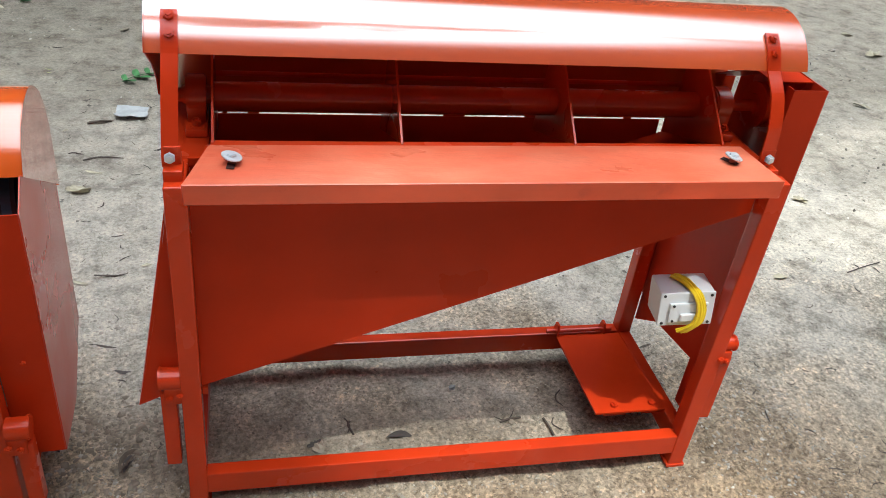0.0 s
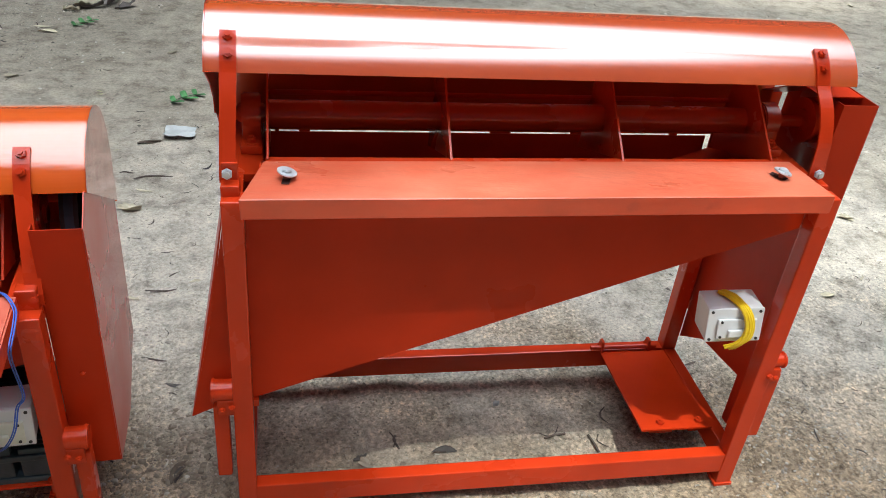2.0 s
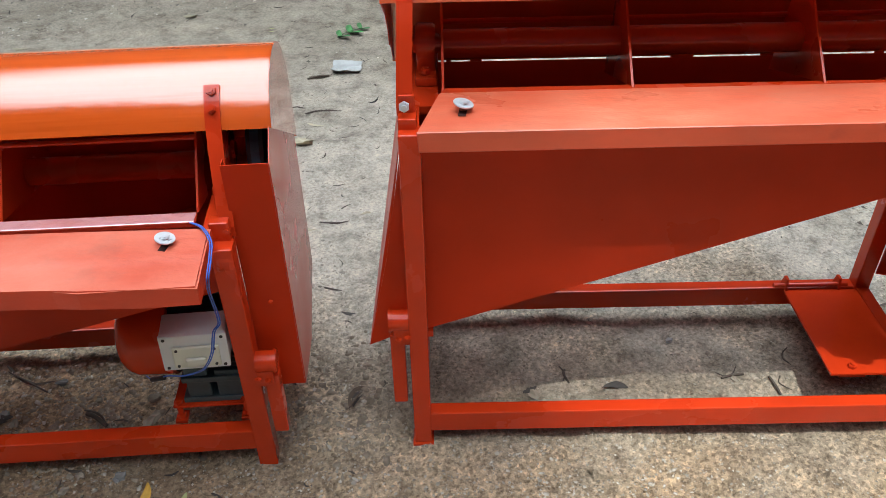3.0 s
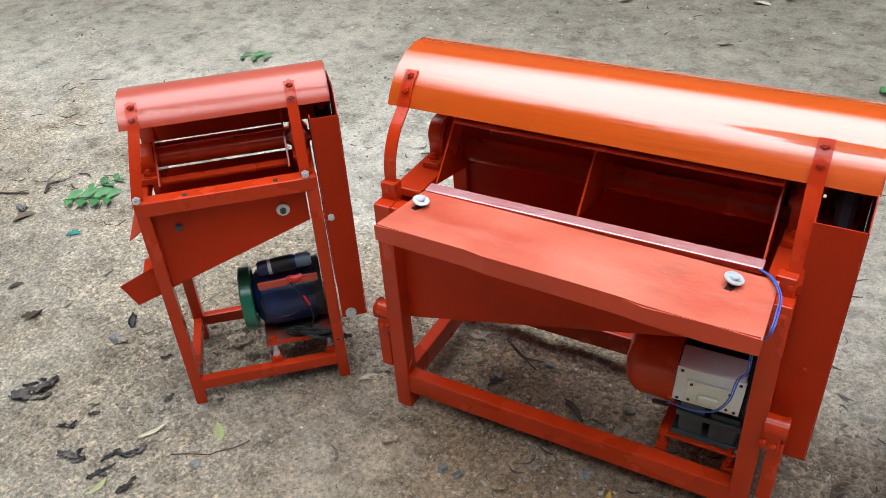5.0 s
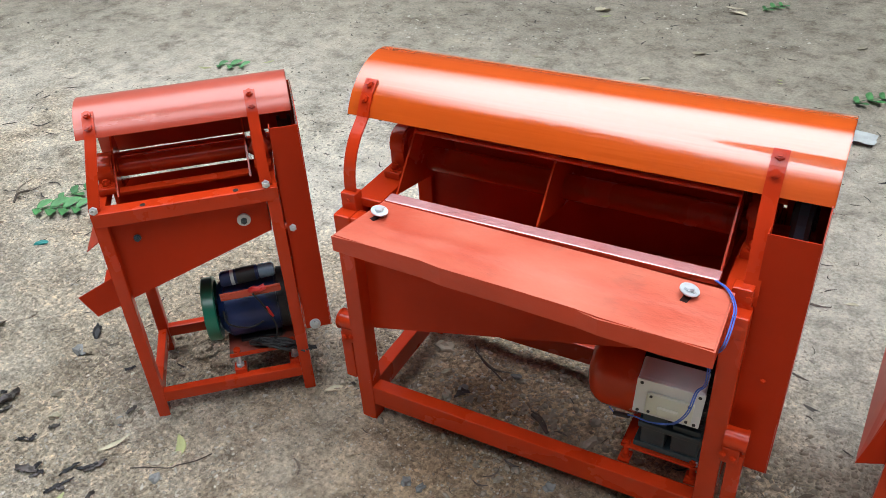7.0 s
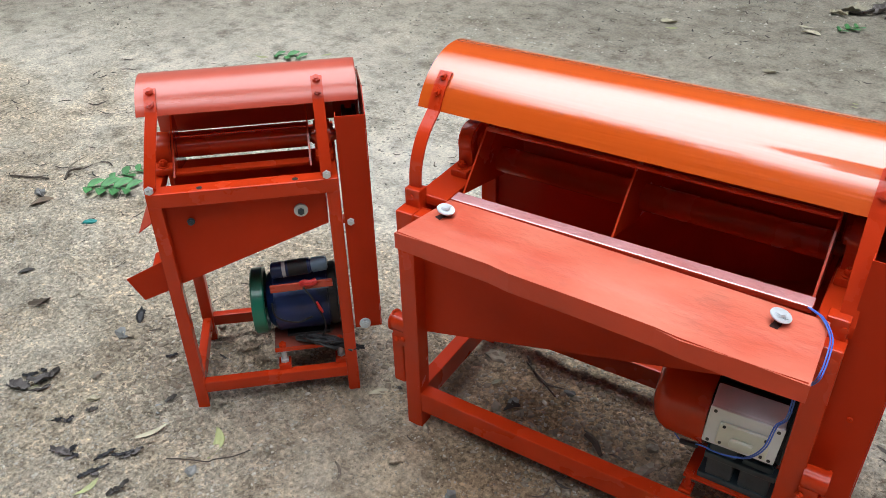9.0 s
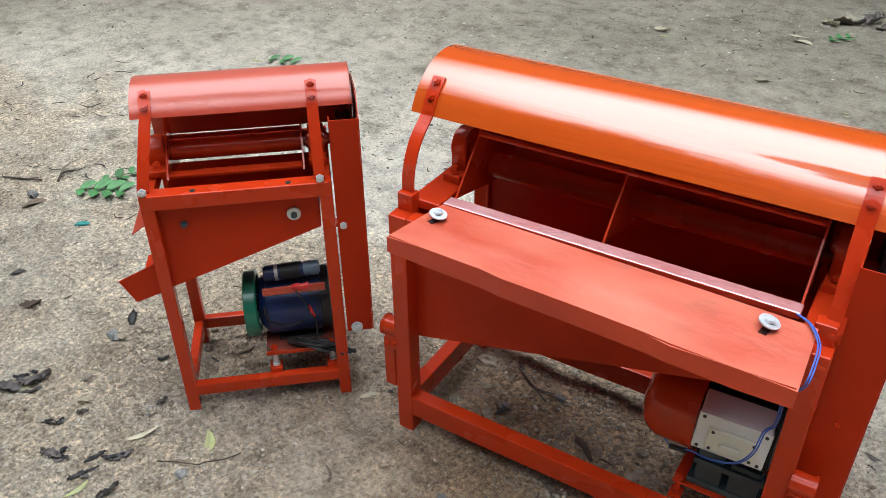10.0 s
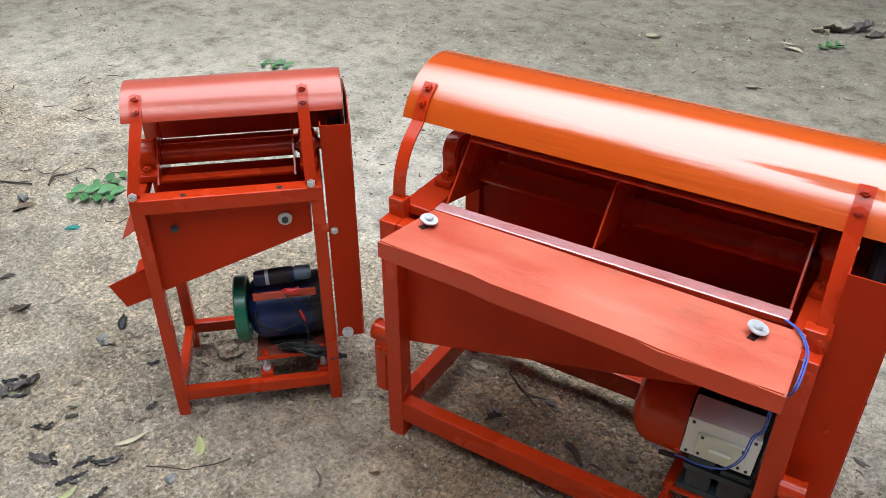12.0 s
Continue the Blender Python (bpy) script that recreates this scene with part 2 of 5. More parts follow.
    col = mixed("MULTIPLY", spread(loose, 0.40, 0.62, 0.06, 0.8), col, grain)
    smear = ramp(noise_at(11, 8, 0.7), [(0.34, (0.66, 0.64, 0.62)), (0.52, (1, 1, 1)), (0.70, (1.15, 1.14, 1.12))])
    col = mixed("MULTIPLY", 0.85, col, smear)
    scuff = ramp(noise_at(5.5, 12, 0.78), [(0.36, (0.62, 0.60, 0.57)), (0.47, (0.97, 0.97, 0.96)), (0.66, (1.14, 1.13, 1.11))])
    col = mixed("MULTIPLY", 0.8, col, scuff)
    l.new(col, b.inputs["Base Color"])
    b1 = n.new("ShaderNodeBump")
    b1.inputs["Strength"].default_value, b1.inputs["Distance"].default_value = 0.9, 0.014
    l.new(noise_at(60, 8, 0.85), b1.inputs["Height"])
    b2 = n.new("ShaderNodeBump")
    b2.inputs["Strength"].default_value, b2.inputs["Distance"].default_value = 0.7, 0.020
    l.new(noise_at(14, 7, 0.7), b2.inputs["Height"])
    l.new(b1.outputs[0], b2.inputs["Normal"])
    l.new(b2.outputs[0], b.inputs["Normal"])
    return m


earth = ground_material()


# ---- helpers for shapes ----
def part(name, bm, mat, parent, label="", smooth=False):
    """Links a bmesh as one mesh object under a thing or part."""
    bmesh.ops.recalc_face_normals(bm, faces=bm.faces)
    me = bpy.data.meshes.new(name)
    bm.to_mesh(me)
    bm.free()
    me.materials.append(mat)
    if smooth:
        me.polygons.foreach_set("use_smooth", [True] * len(me.polygons))
        try:
            me.set_sharp_from_angle(angle=radians(35))
        except AttributeError:
            pass
    ob = new(name, me)
    ob.parent = parent
    if label:
        ob["label"] = label
    return ob


def thing(name, m, label, category, group=""):
    ob = new(name)
    ob.empty_display_size = 0.1
    ob.matrix_world = m
    return tagged(ob, label, category, group)


def add_box(bm, lo, hi, bevel=0.002, m=None, seg=2):
    c = [(a + b) / 2 for a, b in zip(lo, hi)]
    s = [abs(b - a) for a, b in zip(lo, hi)]
    v = bmesh.ops.create_cube(bm, size=1, matrix=Matrix.LocRotScale(c, None, s))["verts"]
    if bevel:
        e = list({e for x in v for e in x.link_edges})
        v = list({x for f in bmesh.ops.bevel(bm, geom=e, offset=min(bevel, min(s) * 0.45), segments=seg, affect="EDGES", profile=0.6)["faces"] for x in f.verts} | {x for x in v if x.is_valid})
    if m is not None:
        bmesh.ops.transform(bm, matrix=m, verts=v)
    return v


def box(lo, hi, bevel=0.002, m=None, seg=2):
    bm = bmesh.new()
    add_box(bm, lo, hi, bevel, m, seg)
    return bm


def add_cyl(bm, p, q, r, seg=20, r2=None, bevel=0.0):
    p, q = Vector(p), Vector(q)
    m = Matrix.Translation((p + q) / 2) @ (q - p).to_track_quat("Z", "Y").to_matrix().to_4x4()
    v = bmesh.ops.create_cone(bm, cap_ends=True, segments=seg, radius1=r, radius2=r if r2 is None else r2, depth=(q - p).length, matrix=m)["verts"]
    if bevel:
        e = [e for e in {e for x in v for e in x.link_edges} if any(len(f.verts) > 4 for f in e.link_faces)]
        bmesh.ops.bevel(bm, geom=e, offset=bevel, segments=2, affect="EDGES")
    return bm


def cyl(p, q, r, seg=20, r2=None, bevel=0.0):
    return add_cyl(bmesh.new(), p, q, r, seg, r2, bevel)


def add_plate(bm, points, across):
    """A sheet: a polygon of 3D points, made thick along a vector."""
    a = [bm.verts.new(p) for p in points]
    b = [bm.verts.new(Vector(p) + Vector(across)) for p in points]
    bm.faces.new(a)
    bm.faces.new(b[::-1])
    for i in range(len(a)):
        j = (i + 1) % len(a)
        bm.faces.new((a[i], b[i], b[j], a[j]))
    return bm


def sheet(points, across):
    return add_plate(bmesh.new(), points, across)


def add_sweep(bm, line, r, seg=8):
    """A round cable or rod along a line of points."""
    line = [Vector(p) for p in line]
    rings = []
    side = None
    for i, p in enumerate(line):
        d = (line[min(i + 1, len(line) - 1)] - line[max(i - 1, 0)]).normalized()
        if side is None:
            side = d.orthogonal().normalized()
        side = (side - d * side.dot(d)).normalized()
        up = d.cross(side)
        rings.append([bm.verts.new(p + r * (math.cos(a) * side + math.sin(a) * up)) for a in [2 * math.pi * k / seg for k in range(seg)]])
    for a, b in zip(rings, rings[1:]):
        for k in range(seg):
            bm.faces.new((a[k], a[(k + 1) % seg], b[(k + 1) % seg], b[k]))
    bm.faces.new(rings[0][::-1])
    bm.faces.new(rings[-1])
    return bm


def curve(points, steps=8):
    """A smooth line through points."""
    p = [Vector(x) for x in points]
    p = [2 * p[0] - p[1]] + p + [2 * p[-1] - p[-2]]
    out = []
    for a, b, c, d in zip(p, p[1:], p[2:], p[3:]):
        for k in range(steps):
            t = k / steps
            out.append(0.5 * (2 * b + (c - a) * t + (2 * a - 5 * b + 4 * c - d) * t * t + (3 * b - a - 3 * c + d) * t ** 3))
    return out + [p[-2]]


def cable(points, r, seg=8, steps=8):
    return add_sweep(bmesh.new(), curve(points, steps), r, seg)


def ribbon(profile, x0, x1, thick, y=True):
    """A bent sheet: a profile of (y, z) points, carried from x0 to x1, with thickness."""
    bm = bmesh.new()
    n = len(profile)
    rows = []
    for x in (x0, x1):
        outer, inner = [], []
        for i, (py, pz) in enumerate(profile):
            a, b = profile[max(i - 1, 0)], profile[min(i + 1, n - 1)]
            t = Vector((b[0] - a[0], b[1] - a[1])).normalized()
            outer.append(bm.verts.new((x, py, pz)))
            inner.append(bm.verts.new((x, py + t.y * thick, pz - t.x * thick)))
        rows.append((outer, inner))
    (o0, i0), (o1, i1) = rows
    for k in range(n - 1):
        bm.faces.new((o0[k], o0[k + 1], o1[k + 1], o1[k]))
        bm.faces.new((i0[k], i1[k], i1[k + 1], i0[k + 1]))
        bm.faces.new((o0[k], i0[k], i0[k + 1], o0[k + 1]))
        bm.faces.new((o1[k], o1[k + 1], i1[k + 1], i1[k]))
    bm.faces.new((o0[0], o1[0], i1[0], i0[0]))
    bm.faces.new((o0[-1], i0[-1], i1[-1], o1[-1]))
    return bm


def bolt(parent, p, way, r=0.008, mat=zinc, washer=0.0, name="bolt"):
    """A hexagon bolt head that stands along way, on a washer if it has one."""
    p, way = Vector(p), Vector(way).normalized()
    bm = bmesh.new()
    h = r * 0.9
    base = p
    if washer:
        base = p + way * 0.003
    add_cyl(bm, base, base + way * h, r, 6, bevel=r * 0.12)
    add_cyl(bm, base + way * h * 0.98, base + way * (h + r * 0.35), r * 0.55, 12)
    ob = part(name, bm, mat, parent)
    if washer:
        part("washer", cyl(p, p + way * 0.0025, washer, 24, bevel=0.0006), mat, ob)
    return ob


# ---- ground: one sheet to the horizon, finer where the machines stand ----
def bumps(x, y):
    far = max(0.0, min(1.0, 4.0 - 0.6 * math.hypot(x + 0.4, y - 0.6)))
    v = Vector((x, y, 0))
    worn = max(0.0, min(1.0, 1.0 - 0.8 * y))
    z = 0.009 * noise.noise(v * 1.7) + 0.008 * noise.noise(v * 5.0) + (0.003 + 0.006 * worn) * noise.noise(v * 13.0) + (0.002 + 0.005 * worn) * noise.noise(v * 29.0)
    return -0.006 + z * (0.35 + 0.65 * far)


def axis_steps(lo, hi, step, far):
    inner = list(np.arange(lo, hi + step / 2, step))
    out, d, p = [], step, hi
    while p < far:
        d *= 1.35
        p += d
        out.append(p)
    low, d, p = [], step, lo
    while p > -far:
        d *= 1.35
        p -= d
        low.append(p)
    return low[::-1] + inner + out


def build_ground():
    xs, ys = axis_steps(-3.2, 2.2, 0.018, 300), axis_steps(-0.75, 2.8, 0.018, 300)
    verts = [(x, y, bumps(x, y)) for y in ys for x in xs]
    w = len(xs)
    faces = [(j * w + i, j * w + i + 1, (j + 1) * w + i + 1, (j + 1) * w + i) for j in range(len(ys) - 1) for i in range(w - 1)]
    me = bpy.data.meshes.new("ground")
    me.from_pydata(verts, [], faces)
    me.polygons.foreach_set("use_smooth", [True] * len(faces))
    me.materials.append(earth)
    return tagged(new("ground", me), "bare sandy grey-brown earth with grit and leaf litter", "ground", kind="structure")


ground = build_ground()


# ---- the threshing machines ----
def arc(yc, zc, r, a0, a1, n=28):
    return [(yc + r * math.cos(radians(a0 + (a1 - a0) * k / n)), zc + r * math.sin(radians(a0 + (a1 - a0) * k / n))) for k in range(n + 1)]


def tube_frame(top, w, d, h, t, rail, feet=True):
    """Four legs of square tube with rails below and above."""
    for x in (0.0, w - t):
        for y in (0.0, d - t):
            leg = part("leg", box((x, y, 0.004 if feet else -0.012), (x + t, y + t, h), 0.003), paint, top)
            if feet:
                part("foot_plate", box((x - 0.004, y - 0.003, -0.004), (x + t + 0.004, y + t + 0.004, 0.004), 0.001), paint, leg)
    z0, z1 = rail
    e = 0.0015
    part("front_rail", box((t - e, 0.002, z0), (w - t + e, t - 0.004, z1), 0.003), paint, top)
    part("back_rail", box((t - e, d - t + 0.004, z0), (w - t + e, d - 0.002, z1), 0.003), paint, top)
    part("side_rail", box((0.002, t - e, z0), (t - 0.004, d - t + e, z1), 0.003), paint, top)
    part("side_rail", box((w - t + 0.004, t - e, z0), (w - 0.002, d - t + e, z1), 0.003), paint, top)
    part("top_rail", box((t - e, d - t + 0.003, h - t), (w - t + e, d - 0.003, h - 0.002), 0.003), paint, top)


def bearing(top, x, y, z, foot):
    """A pillow block on the side rail: foot, round housing, two bolts."""
    bm = bmesh.new()
    add_box(bm, (x - 0.019, y - 0.062, foot), (x + 0.019, y + 0.062, foot + 0.016), 0.004)
    add_cyl(bm, (x - 0.017, y, z), (x + 0.017, y, z), 0.036, 28, bevel=0.003)
    add_box(bm, (x - 0.016, y - 0.034, foot + 0.01), (x + 0.016, y + 0.034, z), 0.003)
    ob = part("bearing", bm, paint, top, smooth=True)
    for s in (-1, 1):
        bolt(ob, (x, y + s * 0.047, foot + 0.016), (0, 0, 1), 0.009, paint, 0.012)
    part("hub", cyl((x - 0.024, y, z), (x + 0.024, y, z), 0.017, 20, bevel=0.002), paint, ob)


def rotor(top, xs, y, z, r, turn, pipe, x0, x1, sunk=0.0, bars=(1, 2)):
    """A pipe with three-cornered plates, joined by beater bars."""
    ob = part("rotor_pipe", cyl((xs[0], y, z - sunk), (xs[-1], y, z - sunk), pipe, 28), paint, top, smooth=True)
    part("shaft", cyl((x0, y, z - sunk), (x1, y, z - sunk), 0.0125, 16), paint, ob)
    corners = [(y + r * math.cos(radians(turn + k * 120)), z + r * math.sin(radians(turn + k * 120))) for k in range(3)]
    for x in xs:
        bm = sheet([(x - 0.002, a, b) for a, b in corners], (0.004, 0, 0))
        part("rotor_plate", bm, paint, ob)
    for k in bars:
        a, b = corners[k], corners[(k + 1) % 3]
        m = ((a[0] + b[0]) / 2, (a[1] + b[1]) / 2)
        n = Vector((m[0] - y, m[1] - z)).normalized()
        bm = bmesh.new()
        add_cyl(bm, (xs[0], m[0] - n.x * 0.003, m[1] - n.y * 0.003), (xs[-1], m[0] - n.x * 0.003, m[1] - n.y * 0.003), 0.005, 10)
        part("beater_bar", bm, paint, ob)


def strap(top, xl, x, low, on_hood, bow, width=0.026):
    """A flat iron that holds the hood: bolted at the rail, bowed, and laid on the hood's curve."""
    lip = on_hood[0]
    pts = [low, (low[0] + (lip[0] - low[0]) * 0.35 - bow, low[1] + (lip[1] - low[1]) * 0.40), (low[0] + (lip[0] - low[0]) * 0.7 - bow, low[1] + (lip[1] - low[1]) * 0.75), lip]
    line = [(p.x, p.y) for p in curve([(a, b, 0) for a, b in pts], 6)]
    prof = [(low[0], low[1] - 0.02)] + line + on_hood[1:]
    bm = ribbon(prof, x - width / 2, x + width / 2, 0.004)
    for v in bm.verts:
        v.co.x += (xl - x) * max(0.0, min(1.0, (lip[1] - v.co.z) / (lip[1] - low[1])))
    return part("strap", bm, paint, top)


def hood_piece(top, c):
    yc, zc, r = c["hood"]
    prof = arc(yc, zc, r, c["lip"], 0, 30) if c["lip"] < 90 else arc(yc, zc, r, c["lip"], 2, 36)
    prof += [(yc + r, zc - 0.02), (yc + r + 0.002, c["hood_back"])]
    x0, x1 = c["hood_x"]
    bm = ribbon(prof, x0, x1, 0.0022)
    ob = part("hood", bm, c.get("hood_mat", hood_paint), top, "glossy curved orange-red sheet-metal hood", smooth=True)
    if c.get("cap"):
        for x in c["cap"]:
            pr = [(p, q) for p, q in prof]
            bm = sheet([(x, p, q) for p, q in pr], (0.002, 0, 0))
            part("end_cap", bm, c.get("hood_mat", hood_paint), ob)
    if c.get("cap_low"):
        part("end_cap", sheet([(x0 + 0.001, p, q) for p, q in prof + c["cap_low"]], (0.002, 0, 0)), sheet_paint, ob)
    for xl, x, bow in c["strap_x"]:
        on_hood = arc(yc, zc, r + 0.005, c["lip"], c["strap_on"], 8)
        s = strap(top, xl, x, c["strap_low"], on_hood, bow, c.get("strap_wide", 0.026))
        for a in c["strap_bolts"]:
            n = (0, math.cos(radians(a)), math.sin(radians(a)))
            bolt(s, (x, yc + (r + 0.0045) * n[1], zc + (r + 0.0045) * n[2]), n, 0.0085, paint)
        bolt(s, (xl, c["strap_low"][0] - 0.004, c["strap_low"][1]), (0, -1, 0.1), 0.009, c["strap_metal"])


def hopper(top, c):
    """The tray under the rotor: front and back sheets with a sloping foot, end sheets and a floor that slides the grain out."""
    f = c["hopper"]
    y0, y1, zt = f["y0"], f["y1"], f["top"]
    (xa, za), (xb, zb) = f["left"], f["right"]
    ob = part("hopper_front", sheet([(xa, y0, zt), (xb, y0, zt), (xb, y0, zb), (xa, y0, za)], (0, 0.002, 0)), sheet_paint, top)
    xc = f.get("back_to", xb)
    part("hopper_back", sheet([(xa, y1, f["back_top"]), (xc, y1, f["back_top"]), (xc, y1, za + (zb - za) * (xc - xa) / (xb - xa)), (xa, y1, za)], (0, 0.002, 0)), sheet_paint, top)
    part("hopper_floor", sheet([(xa, y0 + 0.002, za + 0.004), (xb, y0 + 0.002, zb + 0.004), (xb, y1, zb + 0.004), (xa, y1, za + 0.004)], (0, 0, 0.002)), sheet_paint, top)
    part("hopper_end", sheet([(xb - 0.002, y0 + 0.002, zt), (xb - 0.002, y1, zt), (xb - 0.002, y1, zb), (xb - 0.002, y0 + 0.002, zb)], (0.002, 0, 0)), sheet_paint, top)
    return ob


def handle_leg(top, x, side, y, z, low, r=0.021):
    """A folding carrying bar: a short pipe stub on the leg with a bar that hangs from it."""
    bm = bmesh.new()
    a = x - side * 0.002
    b = x + side * 0.036
    add_cyl(bm, (a, y, z), (b, y, z), r, 24, bevel=0.002)
    add_cyl(bm, (b - side * 0.004, y, z), (b + side * 0.003, y, z), r + 0.003, 24, bevel=0.002)
    ob = part("pivot_stub", bm, paint, top, smooth=True)
    part("bracket", box((min(a, b - side * 0.006), y - 0.018, z - 0.05), (max(a, b - side * 0.006), y + 0.018, z - 0.012), 0.003), paint, ob)
    bolt(ob, (x + side * 0.020, y - 0.018, z - 0.034), (0, -1, 0), 0.007, paint)
    bolt(ob, (x + side * 0.002, y - 0.021, z - 0.026), (0, -1, 0), 0.007, paint)
    part("carrying_bar", box((x + side * 0.024 - 0.014, y - 0.012, low), (x + side * 0.024 + 0.014, y + 0.018, z - 0.03), 0.004), paint, ob)
    return ob


def table_bolts(top, places, r=0.0165):
    """Clamp bolts that stand up out of slots in the table: shank, wide washer and a low head."""
    for (x, y, z), turn in places:
        ob = part("clamp_bolt", cyl((x, y, z - 0.002), (x, y, z + 0.013), 0.006, 14), rusty_paint, top)
        part("washer", cyl((x, y, z + 0.0105), (x + 0.0006, y, z + 0.013), r, 28, bevel=0.0006), zinc, ob)
        part("head", cyl((x, y, z + 0.0128), (x, y, z + 0.0175), 0.0088, 6, bevel=0.0012), zinc, ob)
        bm = box((-0.0062, -0.020, 0), (0.0062, 0.010, 0.0008), 0.0, Matrix.Translation((x, y, z + 0.0002)) @ pose(0, 0, 0, 0, 0, turn))
        part("slot", bm, dark_hole, ob, "dark slotted bolt hole")


def guard(top, c):
    """The belt guard on the right side: inner sheet, narrow front, and outer sheet."""
    g = c["guard"]
    x0, x1 = g["x"]
    pts, yf = g["outline"], g["front"]
    ob = part("belt_guard", sheet([(x1 - 0.002, a, b) for a, b in pts], (0.002, 0, 0)), panel_paint, top, "tall sheet-metal belt guard")
    part("guard_front", sheet([(g.get("fx", x0), yf, g["z"][0]), (x1 - 0.0025, yf, g["z"][0]), (x1 - 0.0025, yf, g["z"][1]), (g.get("fx", x0), yf, g["z"][1])], (0, 0.002, 0)), sheet_paint, ob)
    part("guard_lip", sheet([(g.get("fx", x0), yf + 0.002, g["z"][0]), (g.get("fx", x0), yf + 0.022, g["z"][0]), (g.get("fx", x0), yf + 0.022, g["z"][1]), (g.get("fx", x0), yf + 0.002, g["z"][1])], (0.002, 0, 0)), sheet_paint, ob)
    back = g["back"]
    for (a, b), (p, q) in zip(back, back[1:]):
        part("guard_back", sheet([(x0, a, b), (x1 - 0.0025, a, b), (x1 - 0.0025, p, q), (x0, p, q)], (0, -0.002, 0.0005)), sheet_paint, ob)
    if g.get("cover"):
        for (a, b), (p, q) in zip(g["cover"], g["cover"][1:]):
            part("guard_cover", sheet([(x0, a, b), (x1 - 0.0025, a, b), (x1 - 0.0025, p, q), (x0, p, q)], (0, 0, -0.002)), sheet_paint, ob)
    if g.get("inner"):
        part("guard_inner", sheet([(x0 + 0.001, a, b) for a, b in g["inner"]], (0.002, 0, 0)), sheet_paint, ob)
    for y, z in g.get("rivets", ()):
        bolt(ob, ((x0 + x1) / 2, yf, z), (0, -1, 0), 0.005, paint, name="rivet")
    return ob


def pulley(top, x, y, z, r, wide=0.03, mat=dark_steel):
    bm = bmesh.new()
    add_cyl(bm, (x - wide / 2, y, z), (x - wide / 4, y, z), r, 36)
    add_cyl(bm, (x + wide / 4, y, z), (x + wide / 2, y, z), r, 36)
    add_cyl(bm, (x - wide / 4, y, z), (x + wide / 4, y, z), r * 0.86, 36)
    add_cyl(bm, (x - wide * 0.7, y, z), (x + wide * 0.7, y, z), 0.022, 20)
    return part("pulley", bm, mat, top, smooth=True)


def belt(parent, x, a, b, ra, rb, wide=0.016):
    """A V-belt round two pulleys."""
    (ya, za), (yb, zb) = a, b
    d = math.hypot(yb - ya, zb - za)
    base = math.atan2(zb - za, yb - ya)
    off = math.acos((ra - rb) / d)
    line = []
    for k in range(17):
        t = base + off + (2 * math.pi - 2 * off) * k / 16
        line.append((ya + ra * math.cos(t), za + ra * math.sin(t)))
    for k in range(17):
        t = base - off + 2 * off * k / 16
        line.append((yb + rb * math.cos(t), zb + rb * math.sin(t)))
    bm = bmesh.new()
    rings = []
    n = len(line)
    for i, (p, q) in enumerate(line):
        u, v = line[i - 1], line[(i + 1) % n]
        t = Vector((v[0] - u[0], v[1] - u[1])).normalized()
        o = (t.y * 0.009, -t.x * 0.009)
        rings.append([bm.verts.new(c) for c in ((x - wide / 2, p + o[0], q + o[1]), (x + wide / 2, p + o[0], q + o[1]), (x + wide / 3, p, q), (x - wide / 3, p, q))])
    for i in range(n):
        a4, b4 = rings[i], rings[(i + 1) % n]
        for k in range(4):
            bm.faces.new((a4[k], a4[(k + 1) % 4], b4[(k + 1) % 4], b4[k]))
    return part("belt", bm, steel_blue, parent)


def switch_box(top, m, size, body, face, name="switch_box", label=""):
    """A plastic box with a screwed lid and a switch plate with one rocker. Front looks along -y."""
    w, d, h = size
    ob = part(name, box((0, 0.006, 0), (w, d, h), 0.004, m), body, top, label)
    part("lid", box((-0.001, 0, -0.001), (w + 0.001, 0.006, h + 0.001), 0.0025, m), body, ob)
    part("switch_plate", box((w * 0.17, -0.007, h * 0.12), (w * 0.88, 0.0, h * 0.72), 0.003, m), face, ob)
    part("rocker", box((w * 0.36, -0.013, h * 0.22), (w * 0.68, -0.006, h * 0.45), 0.003, m @ pose(0, 0, 0, 3)), face, ob)
    for x, z in ((0.07, 0.08), (0.93, 0.08), (0.07, 0.92), (0.93, 0.92)):
        bm = cyl((w * x, 0.001, h * z), (w * x, -0.0015, h * z), 0.0032, 10)
        bm.transform(m)
        part("screw", bm, dark_steel, ob)
    for x, z in ((0.24, 0.20), (0.24, 0.66), (0.81, 0.2), (0.81, 0.66)):
        bm = cyl((w * x, -0.006, h * z), (w * x, -0.009, h * z), 0.0028, 10)
        bm.transform(m)
        part("screw", bm, dark_steel, ob)
    return ob


